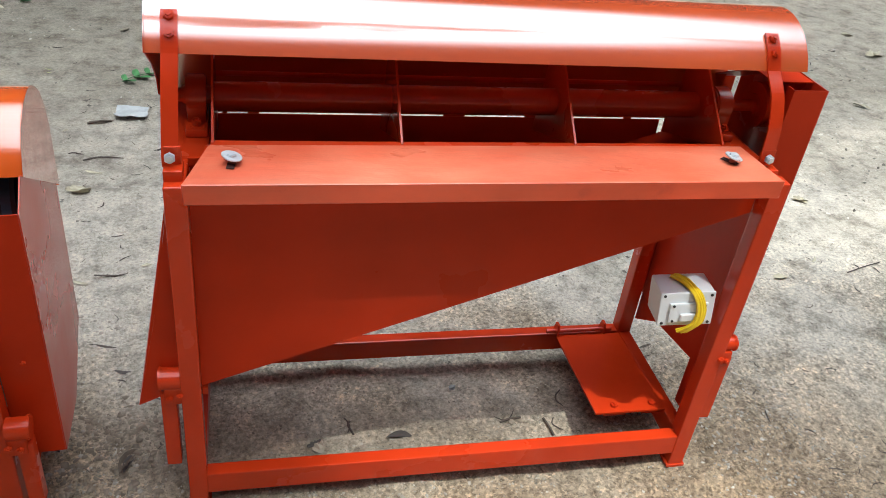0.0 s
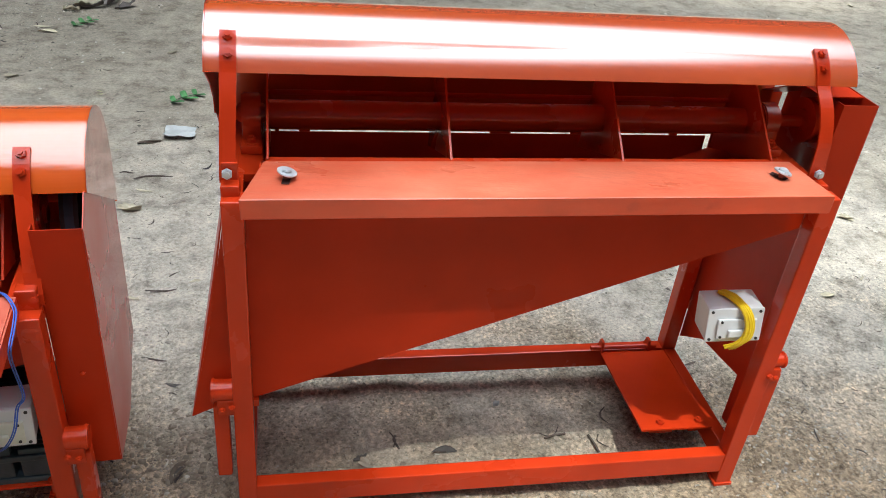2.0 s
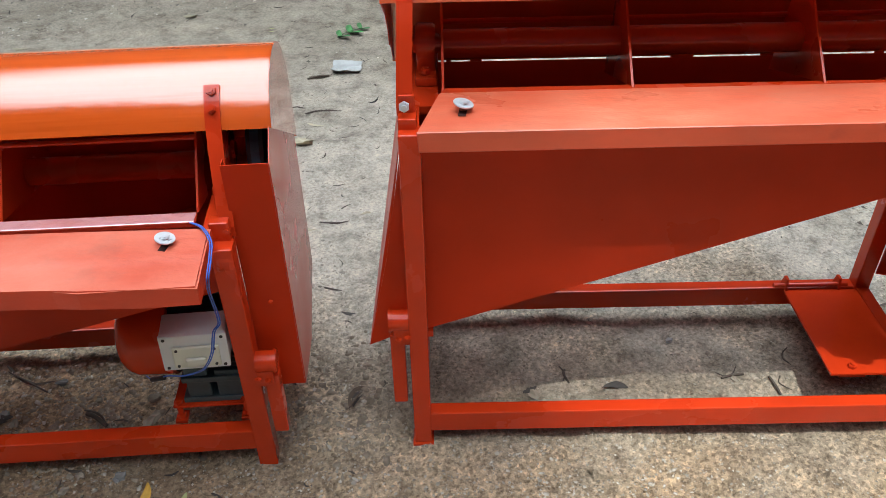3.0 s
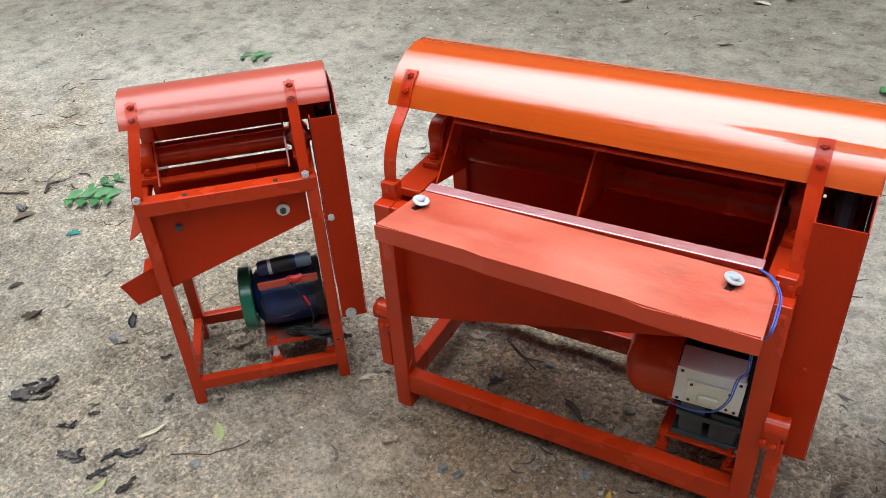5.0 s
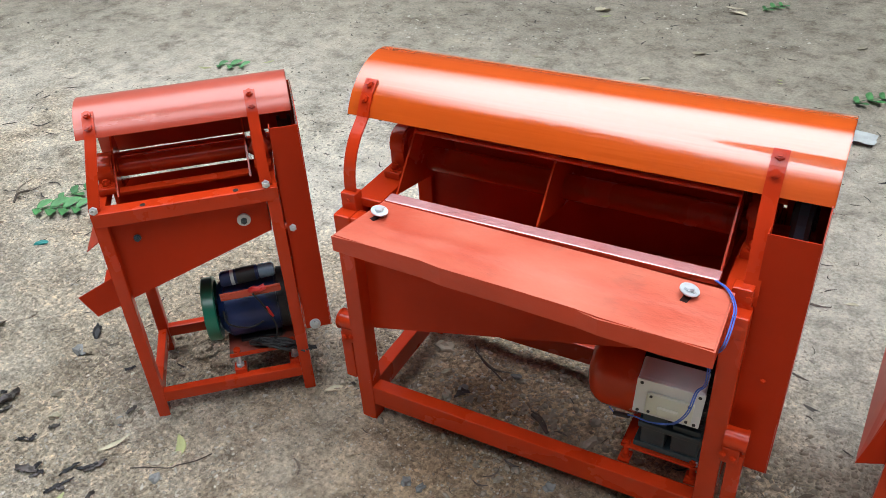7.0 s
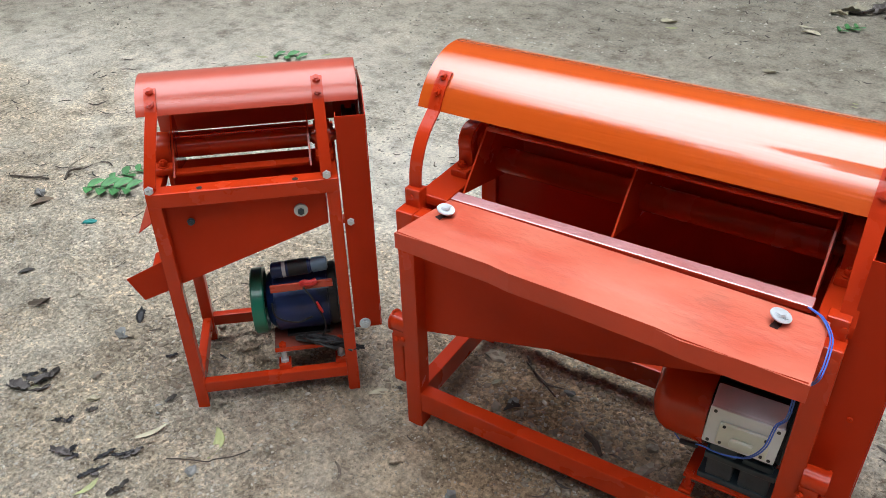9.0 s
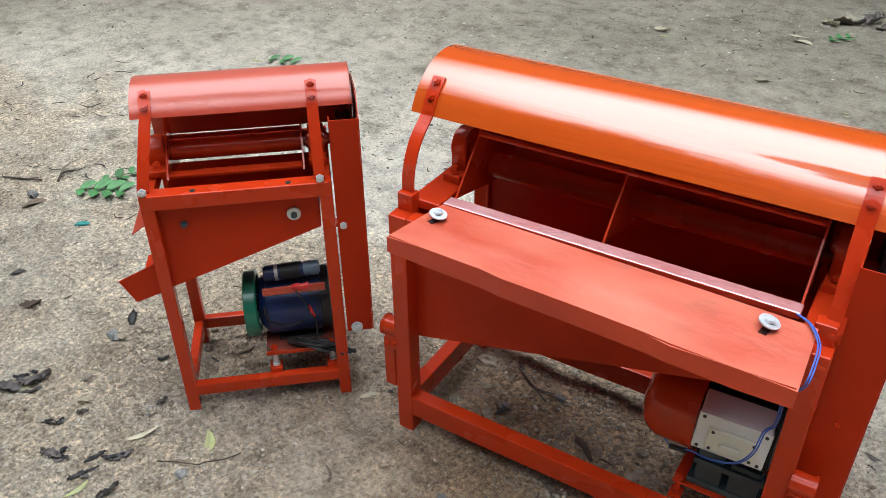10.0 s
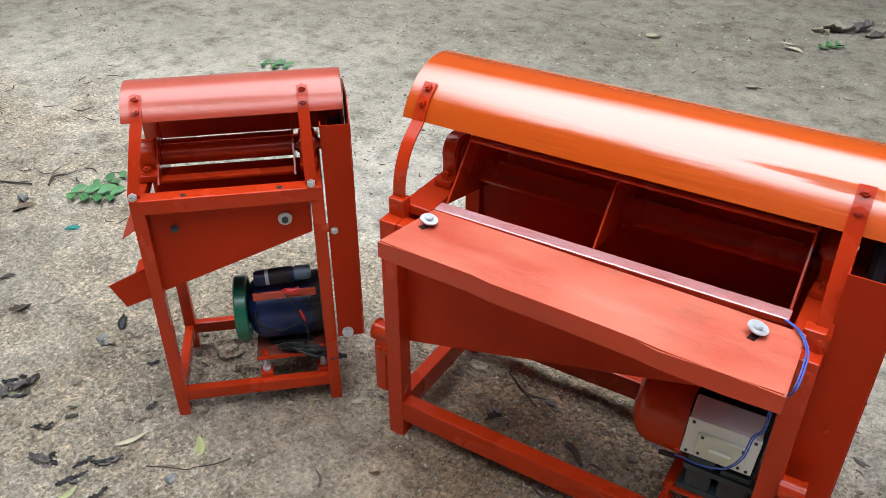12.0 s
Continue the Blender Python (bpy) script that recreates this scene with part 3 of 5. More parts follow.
def motor_plate(top, x0, x1, yf, yb, zf, zb, rail_top, hinge=True, screw=paint, lug=0.028, raised=0.005, plate=paint, at=(0.3, 0.85), inset=0.02):
    """A plate for the motor: hinged on the back rail, held up by two screws over the front rail."""
    bm = sheet([(x0, yf, zf), (x1, yf, zf), (x1, yb, zb), (x0, yb, zb)], (0, 0, 0.005))
    ob = part("motor_plate", bm, plate, top)
    for x in (x0 + (x1 - x0) * at[0], x0 + (x1 - x0) * at[1]):
        y = yf + inset
        s = part("set_screw", cyl((x, y, rail_top), (x, y, zf + 0.004), 0.006, 12), screw, ob)
        bolt(ob, (x, y, zf + 0.005), (0, 0, 1), 0.009, paint)
        part("screw_lug", box((x - lug, y - 0.014, rail_top - 0.002), (x + lug, y + 0.016, rail_top + raised), 0.001), paint, ob)
        bolt(ob, (x, y, rail_top + raised), (0, 0, 1), 0.010, screw, name="nut")
    if hinge:
        part("hinge_rod", cyl((x0 - 0.025, yb + 0.008, zb + 0.014), (x1 - 0.02, yb + 0.008, zb + 0.014), 0.006, 12), paint, ob)
        for x in (x0 + 0.002, x1 - 0.045):
            part("hinge_lug", sheet([(x, yb - 0.004, zb + 0.004), (x, yb + 0.03, zb + 0.004), (x, yb + 0.02, zb + 0.034), (x, yb + 0.004, zb + 0.034)], (0.006, 0, 0)), paint, ob)
    return ob


def lathe(profile, y, z, seg=48):
    """A turned shape round the x axis: (x, radius) points, closed into a ring."""
    bm = bmesh.new()
    rings = [[bm.verts.new((x, y + r * math.cos(2 * math.pi * k / seg), z + r * math.sin(2 * math.pi * k / seg))) for k in range(seg)] for x, r in profile]
    for a, b in zip(rings, rings[1:] + rings[:1]):
        for k in range(seg):
            bm.faces.new((a[k], a[(k + 1) % seg], b[(k + 1) % seg], b[k]))
    return bm


# the wide machine, with an empty motor plate
A = dict(
    hood_mat=wide_hood_paint,
    hood=(0.232, 0.872, 0.130), lip=156, hood_back=0.712, hood_x=(-0.023, 1.135),
    strap_x=((0.011, 0.016, 0.002), (1.062, 1.063, 0.016)), strap_on=126, strap_bolts=(131, 143), strap_low=(0.043, 0.785), strap_metal=zinc, cap_low=[(0.30, 0.772), (0.262, 0.790), (0.250, 0.823), (0.200, 0.870)],
    hopper=dict(y0=0.034, y1=0.385, top=0.752, back_top=0.697, left=(0.030, 0.302), right=(1.062, 0.672), back_to=1.022),
    guard=dict(x=(1.108, 1.200), fx=1.127, front=0.118, z=(0.070, 0.886), outline=[(0.118, 0.070), (0.118, 0.886), (0.232, 0.885), (0.40, 0.80), (0.42, 0.40), (0.42, 0.215), (0.29, 0.205), (0.16, 0.215), (0.15, 0.070)],
               cover=[(0.165, 0.884), (0.232, 0.884), (0.40, 0.80)], back=[(0.42, 0.80), (0.42, 0.215), (0.29, 0.205)], inner=[(0.04, 0.74), (0.385, 0.74), (0.385, 0.125), (0.287, 0.193), (0.108, 0.228), (0.106, 0.117), (0.09, 0.10), (0.04, 0.10)]),
)
machine_a = thing("threshing_machine", pose(0, 0, 0), "wide orange-red painted steel thresher, glossy hood, empty motor plate", "threshing machine", "red threshing machines")


def build_a(top, c):
    w, d, t, h = 1.10, 0.41, 0.036, 0.752
    tube_frame(top, w, d, h, t, (0.038, 0.092))
    for x0, x1 in ((0.003, 0.034), (1.066, 1.097)):
        part("top_rail", box((x0, t, h - 0.034), (x1, d - t, h - 0.002), 0.003), paint, top)
    # the table is one folded sheet
    bm = bmesh.new()
    add_plate(bm, [(0.032, -0.046, 0.784), (1.045, -0.046, 0.786), (1.030, 0.086, 0.786), (0.068, 0.084, 0.784)], (0, 0, -0.004))
    add_plate(bm, [(0.032, -0.048, 0.785), (1.045, -0.048, 0.787), (1.045, -0.048, 0.752), (0.034, -0.048, 0.749)], (0, 0.004, 0))
    bmesh.ops.bevel(bm, geom=list(bm.edges), offset=0.0012, segments=1, affect="EDGES")
    table = part("table", bm, worn_paint, top, "folded sheet-metal feed table with brushed paint")
    for x in (0.06, 1.0):
        part("support", box((x, 0.0, 0.750), (x + 0.03, 0.085, 0.7815), 0.002), paint, table)
    table_bolts(top, [((0.105, 0.021, 0.785), -8), ((0.977, 0.021, 0.787), 215)])
    for x in (-0.002, 1.048):
        part("strap_lug", box((x + 0.002, 0.020, 0.740), (x + 0.032, 0.060, 0.770), 0.003), paint, top)
        part("strap_lug", box((x + 0.004, 0.044, 0.765), (x + 0.030, 0.054, 0.800), 0.002), paint, top)
    part("concave_lip", box((0.07, 0.084, 0.768), (1.03, 0.110, 0.779), 0.002), paint, top)
    for x in (0.02, 1.08):
        bearing(top, x + (0.025 if x < 0.5 else -0.03), 0.232, 0.805, 0.752)
    part("bearing_rail", box((0.022, 0.10, 0.735), (0.066, 0.375, 0.7515), 0.002), paint, top)
    part("bearing_rail", box((1.028, 0.10, 0.735), (1.065, 0.375, 0.7515), 0.002), paint, top)
    rotor(top, (0.074, 0.388, 0.706, 1.002), 0.235, 0.805, 0.140, 190, 0.026, 0.0, 1.17, 0.003, bars=(1,))
    # added sheet that blocks the bright gap behind the right bearing
    part("gap_sheet", sheet([(1.030, 0.374, 0.745), (1.124, 0.374, 0.745), (1.124, 0.374, 0.872), (1.030, 0.374, 0.872)], (0, 0.002, 0)), sheet_paint, top)
    for x0, x1 in ((0.082, 0.091), (0.130, 0.153), (0.529, 0.575), (0.708, 0.745), (0.936, 0.955)):
        part("back_tab", box((x0, 0.388, 0.690), (x1, 0.391, 0.720), 0.0005), sheet_paint, top)
    hood_piece(top, c)
    hopper(top, c)
    # outlet chute that leans out on the low side
    chute = part("outlet_chute", sheet([(0.002, 0.045, 0.74), (0.002, 0.38, 0.74), (-0.075, 0.40, 0.250), (-0.080, 0.036, 0.262), (-0.034, 0.036, 0.480)], (0.002, 0, 0)), sheet_paint, top)
    part("chute_cheek", sheet([(0.0, 0.037, 0.70), (-0.034, 0.035, 0.48), (-0.080, 0.035, 0.262), (0.0, 0.035, 0.300)], (0, 0.002, 0)), sheet_paint, chute)
    part("chute_tab", box((0.036, 0.030, 0.285), (0.046, 0.05, 0.300), 0.001), paint, chute)
    guard(top, c)
    pulley(top, 1.15, 0.235, 0.805, 0.046, 0.03, paint)
    part("back_patch", sheet([(1.036, 0.388, 0.60), (1.062, 0.388, 0.60), (1.062, 0.388, 0.735), (1.036, 0.388, 0.735)], (0, 0.002, 0)), sheet_paint, top)
    handle_leg(top, 0.0, -1, 0.022, 0.338, 0.120)
    handle_leg(top, 1.092, 1, 0.022, 0.352, 0.140, 0.015)
    motor_plate(top, 0.889, 1.062, 0.076, 0.366, 0.103, 0.090, 0.092)
    m = Matrix.Translation((0.944, 0.036, 0.397)) @ pose(0, 0, 0, -4, -6, -8)
    b = switch_box(top, m, (0.112, 0.076, 0.078), white_plastic, white_plastic, label="white plastic switch box with coiled yellow wire")
    part("box_bracket", box((1.035, 0.060, 0.43), (1.066, 0.085, 0.47), 0.002), paint, b)
    for k in range(24):
        o = -0.012 + 0.017 * k / 23 + random.uniform(-0.002, 0.002)
        q = random.uniform(0, 0.007)
        pts = [(0.046 + o, 0.058, 0.081 + q), (0.060 + o, 0.03, 0.084 + q), (0.074 + o, -0.003 - q, 0.080), (0.083 + o, -0.014 - q, 0.052), (0.079 + o, -0.018 - q, 0.024), (0.066 + o, -0.014 - q, 0.006), (0.054 + 1.4 * o, -0.006 - q, -0.004 - q)]
        bm = cable(pts, 0.0023, 6)
        bm.transform(m)
        part("yellow_wire", bm, yellow_wire, b)


build_a(machine_a, A)

# the middle machine, with a wooden table and a grey motor
B = dict(
    hood=(0.240, 0.674, 0.140), lip=157, hood_back=0.560, hood_x=(-0.014, 0.888), cap=(0.886,),
    strap_x=((0.020, 0.024, 0.020), (0.798, 0.793, 0.0)), strap_on=126, strap_bolts=(131, 143), strap_low=(0.040, 0.580), strap_metal=paint,
    hopper=dict(y0=0.034, y1=0.345, top=0.560, back_top=0.600, left=(0.036, 0.250), right=(0.770, 0.445)),
    guard=dict(x=(0.805, 0.886), front=0.050, z=(0.178, 0.697), outline=[(0.05, 0.178), (0.05, 0.697), (0.10, 0.735), (0.365, 0.66), (0.36, 0.25), (0.20, 0.165)],
               back=[(0.365, 0.66), (0.36, 0.25), (0.20, 0.165)], rivets=[(0, 0.40)]),
)
machine_b = thing("threshing_machine", pose(-1.096, -0.079, 0, 0, 0, 2.9), "orange-red painted steel thresher with wooden table and grey motor", "threshing machine", "red threshing machines")


def build_b(top, c):
    w, d, t, h = 0.808, 0.37, 0.038, 0.560
    tube_frame(top, w, d, h, t, (0.040, 0.095), feet=False)
    for x0, x1 in ((0.003, 0.036), (0.772, 0.805)):
        part("top_rail", box((x0, t, h - 0.034), (x1, d - t, h - 0.002), 0.003), paint, top)
    part("top_rail", box((t, 0.003, h - 0.036), (w - t, 0.035, h - 0.001), 0.003), paint, top)
    # sawn plank with an uneven front edge
    front = [(0.078, -0.112), (0.16, -0.113), (0.27, -0.116), (0.31, -0.122), (0.45, -0.126), (0.56, -0.131), (0.60, -0.139), (0.70, -0.140), (0.782, -0.141)]
    back = [(0.778, 0.014), (0.60, 0.018), (0.30, 0.026), (0.104, 0.032)]
    bm = sheet([(x, y, 0.600) for x, y in front + back], (0, 0, -0.038))
    rim = [e for e in bm.edges if abs(e.verts[0].co.z - e.verts[1].co.z) < 0.001]
    bmesh.ops.bevel(bm, geom=rim, offset=0.003, segments=2, affect="EDGES")
    plank = part("table", bm, wood_paint, top, "thick wooden plank table in worn red paint")
    table_bolts(top, [((0.128, -0.020, 0.600), -22), ((0.713, -0.026, 0.600), -12)])
    part("concave_lip", box((0.106, 0.030, 0.590), (0.748, 0.060, 0.602), 0.003), weld_paint, top, "rough weld-spattered red lip")
    part("bearing_rail", box((0.02, 0.05, h), (0.085, 0.35, h + 0.020), 0.003), paint, top)
    part("bearing_rail", box((0.755, 0.03, h), (0.800, 0.35, h + 0.020), 0.003), paint, top)
    for x in (0.058, 0.778):
        bearing(top, x, 0.20, 0.640, h + 0.020)
    rotor(top, (0.102, 0.405, 0.742), 0.232, 0.632, 0.156, 198, 0.026, 0.02, 0.87, 0.04)
    hood_piece(top, c)
    hopper(top, c)
    guard(top, c)
    p = pulley(top, 0.845, 0.232, 0.632, 0.085)
    pulley(top, 0.845, 0.14, 0.255, 0.040)
    belt(p, 0.845, (0.232, 0.632), (0.14, 0.255), 0.076, 0.032)
    for x in (0.004, 0.770):
        part("strap_lug", box((x, 0.028, 0.545), (x + 0.034, 0.055, 0.597), 0.003), paint, top)
    part("strap_lug", box((0.775, -0.002, 0.512), (0.807, 0.030, 0.545), 0.008), paint, top)
    handle_leg(top, 0.0, -1, 0.022, 0.262, 0.098)
    handle_leg(top, 0.808, 1, 0.005, 0.290, 0.100)
    motor_plate(top, 0.612, 0.772, 0.042, 0.330, 0.133, 0.133, 0.095, lug=0.012, at=(0.06, 0.9), inset=0.008)
    # motor: finned barrel with a round red fan cover and feet
    x0, x1, y, z, r = 0.628, 0.765, 0.130, 0.268, 0.084
    bm = bmesh.new()
    add_cyl(bm, (x0, y, z), (x1, y, z), r - 0.010, 40)
    mot = part("motor", bm, motor_black, top, "grey finned electric motor with red fan cover", smooth=True)
    for k in range(30):
        f = Matrix.Translation((0, y, z)) @ Matrix.Rotation(2 * math.pi * k / 30, 4, "X")
        part("fin", box((x0 + 0.004, r - 0.014, -0.0015), (x1 - 0.004, r, 0.0015), 0, f), motor_black, mot)
    bm = lathe([(0.524, 0.006), (0.524, 0.052), (0.528, 0.064), (0.536, 0.076), (0.548, 0.084), (0.562, 0.088), (x0 + 0.002, 0.088), (x0 + 0.002, 0.006)], y, z, 44)
    part("fan_cover", bm, paint, mot, "round red fan cover", smooth=True)
    bm = bmesh.new()
    add_box(bm, (0.634, 0.050, 0.138), (0.768, 0.100, 0.152), 0.003)
    add_box(bm, (0.640, 0.048, 0.196), (0.768, 0.075, 0.210), 0.003)
    add_box(bm, (0.646, 0.054, 0.150), (0.694, 0.12, 0.232), 0.004)
    add_box(bm, (0.706, 0.054, 0.150), (0.760, 0.12, 0.222), 0.004)
    part("motor_foot", bm, motor_grey, mot)
    part("motor_foot", box((0.640, 0.190, 0.138), (0.752, 0.240, 0.21), 0.003), motor_grey, mot)
    bolt(mot, (0.762, 0.052, 0.138), (0, 0, 1), 0.008, zinc)
    m = Matrix.Translation((0.6385, -0.004, 0.288)) @ pose(0, 0, 0, 2, 3, 5)
    switch_box(top, m, (0.120, 0.064, 0.086), white_plastic, cream_plastic, label="white switch box with cream rocker switch on the motor")
    for o in (0.0, 0.0035):
        line = [(0.742 + o, 0.028, 0.602), (0.765 + o, 0.006, 0.606), (0.784 + o, -0.030, 0.604), (0.788 + o, -0.065, 0.598), (0.787 + o, -0.098, 0.585), (0.780 + o, -0.085, 0.556), (0.762 + o, -0.03, 0.49), (0.758 + o, -0.004, 0.405), (0.746 + o, -0.010, 0.385), (0.740 + o, -0.030, 0.353), (0.724 + o, -0.032, 0.322), (0.704 + o, -0.024, 0.300), (0.672 + o, -0.018, 0.286), (0.640, -0.006, 0.276), (0.605, 0.01, 0.252), (0.585, 0.03, 0.243)]
        part("blue_wire", cable(line, 0.0013), blue_wire, top, "blue insulated wire")
    part("cable_joint", cable([(0.632, -0.002, 0.268), (0.618, 0.004, 0.260), (0.602, 0.012, 0.250)], 0.005), black_rubber, top)


build_b(machine_b, B)

# the narrow machine, with a blue motor
C = dict(
    hood_mat=satin_paint, hood=(0.165, 0.652, 0.100), lip=150, hood_back=0.580, hood_x=(0.002, 0.438), cap=(0.436,),
    strap_x=((0.010, 0.032, 0.002), (0.359, 0.358, 0.0)), strap_wide=0.023, strap_on=118, strap_bolts=(123, 138), strap_low=(0.012, 0.577), strap_metal=zinc,
    hopper=dict(y0=0.022, y1=0.24, top=0.545, back_top=0.519, left=(0.012, 0.330), right=(0.352, 0.453)),
    guard=dict(x=(0.386, 0.446), front=0.0, z=(0.178, 0.704), outline=[(0.0, 0.178), (0.0, 0.704), (0.06, 0.74), (0.25, 0.70), (0.25, 0.30), (0.15, 0.170)],
               back=[(0.25, 0.70), (0.25, 0.30), (0.15, 0.170)]),
)
machine_c = thing("threshing_machine", pose(-1.534, -0.320, 0, 0, 0, 43.9), "narrow orange-red painted steel thresher with blue motor", "threshing machine", "red threshing machines")


def build_c(top, c):
    w, d, t, h = 0.382, 0.275, 0.027, 0.568
    tube_frame(top, w, d, h, t, (0.032, 0.063), feet=False)
    part("front_top_rail", box((0.0015, -0.0015, h - 0.030), (w - 0.0015, t + 0.006, h + 0.002), 0.002), paint, top)
    for x0, x1 in ((0.002, 0.026), (0.356, 0.380)):
        part("top_rail", box((x0, t + 0.006, h - 0.030), (x1, d - t, h - 0.002), 0.002), paint, top)
    for x in (0.105, 0.295):
        part("bolt_hole", cyl((x, 0.012, h + 0.0015), (x, 0.012, h + 0.0026), 0.006, 14), black_rubber, top)
    part("concave_lip", box((0.040, 0.085, 0.560), (0.325, 0.108, 0.568), 0.002), paint, top)
    part("concave_front", box((0.040, 0.108, 0.500), (0.325, 0.112, 0.566), 0.001), paint, top)
    for x in (0.030, 0.358):
        bearing(top, x, 0.140, 0.600, h)
    rotor(top, (0.050, 0.328), 0.160, 0.590, 0.092, 195, 0.021, 0.01, 0.43, bars=(1,))
    hood_piece(top, c)
    hopper(top, c)
    # chute that leaves through the end
    ch = part("outlet_chute", sheet([(0.0, 0.020, 0.400), (-0.084, 0.020, 0.362), (-0.058, 0.020, 0.304), (0.004, 0.020, 0.325)], (0, 0.002, 0)), sheet_paint, top)
    part("chute_floor", sheet([(-0.058, 0.022, 0.304), (0.01, 0.022, 0.327), (0.01, 0.20, 0.327), (-0.058, 0.20, 0.304)], (0, 0, 0.002)), sheet_paint, ch)
    part("end_flap", sheet([(-0.030, 0.01, 0.480), (0.0, 0.01, 0.500), (0.0, 0.23, 0.50), (-0.030, 0.23, 0.48)], (0, 0, 0.002)), sheet_paint, ch)
    b = bolt(top, (0.298, 0.0155, 0.492), (0, -1, 0), 0.0075, motor_grey)
    part("washer", cyl((0.298, 0.0215, 0.492), (0.298, 0.0155, 0.492), 0.0145, 28, bevel=0.0006), zinc, b)
    bolt(top, (0.074, 0.020, 0.490), (0, -1, 0), 0.0065, motor_grey, 0.008)
    g = guard(top, c)
    bolt(g, (0.398, 0.0, 0.465), (0, -1, 0), 0.008, zinc)
    part("guard_strut", cyl((0.37, 0.012, 0.465), (0.395, 0.012, 0.465), 0.010, 12), paint, g)
    bolt(g, (0.408, -0.002, 0.190), (0, -1, 0.2), 0.009, zinc, 0.013)
    p = pulley(top, 0.418, 0.160, 0.592, 0.06)
    motor_plate(top, 0.195, 0.374, 0.024, 0.235, 0.118, 0.118, 0.063, hinge=False, screw=zinc, lug=0.014, raised=0.014, plate=rusty_paint, at=(0.10, 0.84), inset=0.006)
    part("plate_lip", box((0.195, 0.021, 0.113), (0.335, 0.0238, 0.124), 0.001), paint, top)
    # motor: round blue body, capacitor on top, green hand wheel
    y, z, r = 0.115, 0.200, 0.076
    bm = bmesh.new()
    add_cyl(bm, (0.205, y, z), (0.335, y, z), r, 44, bevel=0.006)
    add_cyl(bm, (0.190, y, z), (0.207, y, z), r * 0.72, 36, r2=r * 0.96)
    add_cyl(bm, (0.333, y, z), (0.350, y, z), r * 0.96, 36, r2=r * 0.66)
    mot = part("motor", bm, motor_blue, top, "round dark blue electric motor", smooth=True)
    bm = bmesh.new()
    add_box(bm, (0.225, 0.062, 0.122), (0.325, 0.175, 0.130), 0.003)
    part("motor_foot", bm, dark_steel, mot)
    part("end_ring", cyl((0.332, y, z), (0.352, y, z), r * 0.99, 40, bevel=0.003), greasy_steel, mot)
    bm = cyl((0.210, 0.080, 0.304), (0.300, 0.080, 0.309), 0.0185, 28, bevel=0.003)
    part("capacitor", bm, motor_blue, mot, "dark blue capacitor with a band of tape", smooth=True)
    part("capacitor_label", cyl((0.249, 0.080, 0.3061), (0.292, 0.080, 0.3086), 0.0189, 28), black_rubber, mot, "black printed wrap")
    part("capacitor_band", cyl((0.235, 0.080, 0.3054), (0.243, 0.080, 0.3058), 0.0190, 28), grey_tape, mot)
    part("capacitor_end", cyl((0.299, 0.080, 0.309), (0.336, 0.080, 0.311), 0.0178, 28, r2=0.0165, bevel=0.003), cap_blue, mot, smooth=True)
    part("bracket", box((0.206, 0.028, 0.274), (0.345, 0.034, 0.293), 0.002, Matrix.Translation((0, 0, 0.276)) @ pose(0, 0, 0, 0, -1) @ Matrix.Translation((0, 0, -0.275))), satin_paint, mot)
    bm = lathe([(0.164, 0.012), (0.164, 0.068), (0.156, 0.070), (0.156, 0.075), (0.159, 0.078), (0.183, 0.078), (0.186, 0.075), (0.186, 0.068), (0.172, 0.066), (0.172, 0.012)], y, z)
    part("hand_wheel", bm, green_paint, mot, "green painted flywheel", smooth=True)
    part("wheel_hub", cyl((0.150, y, z), (0.192, y, z), 0.02, 20), dark_steel, mot)
    part("red_tape", cable([(0.276, 0.026, 0.298), (0.284, 0.022, 0.303), (0.296, 0.020, 0.302), (0.310, 0.024, 0.304)], 0.0075), red_wire, mot)
    part("red_wire", cable([(0.304, 0.016, 0.250), (0.310, 0.014, 0.235), (0.314, 0.018, 0.220)], 0.004), red_wire, mot)
    part("black_wire", cable([(0.280, 0.020, 0.292), (0.300, 0.012, 0.256), (0.318, 0.018, 0.185), (0.305, 0.022, 0.14), (0.292, 0.02, 0.125)], 0.0022), black_rubber, mot)
    part("black_wire", cable([(0.205, 0.03, 0.250), (0.212, 0.022, 0.215), (0.255, 0.028, 0.190), (0.290, 0.03, 0.20)], 0.0022), black_rubber, mot)
    rnd = random.Random(4)
    for k in range(17):
        o = [rnd.uniform(-0.018, 0.018) for _ in range(6)]
        line = [(0.262 + o[0], 0.035, 0.130 + abs(o[1])), (0.295 + o[2], 0.015 + o[3], 0.136 + abs(o[4])), (0.330, 0.012 + o[5], 0.126 + abs(o[0])), (0.360 + o[1], 0.010, 0.118 + abs(o[2]) * 0.7), (0.385 + o[3], 0.004 + o[4] * 0.4, 0.112)]
        part("black_wire", cable(line, 0.0027, 6, 5), black_rubber, mot)


build_c(machine_c, C)


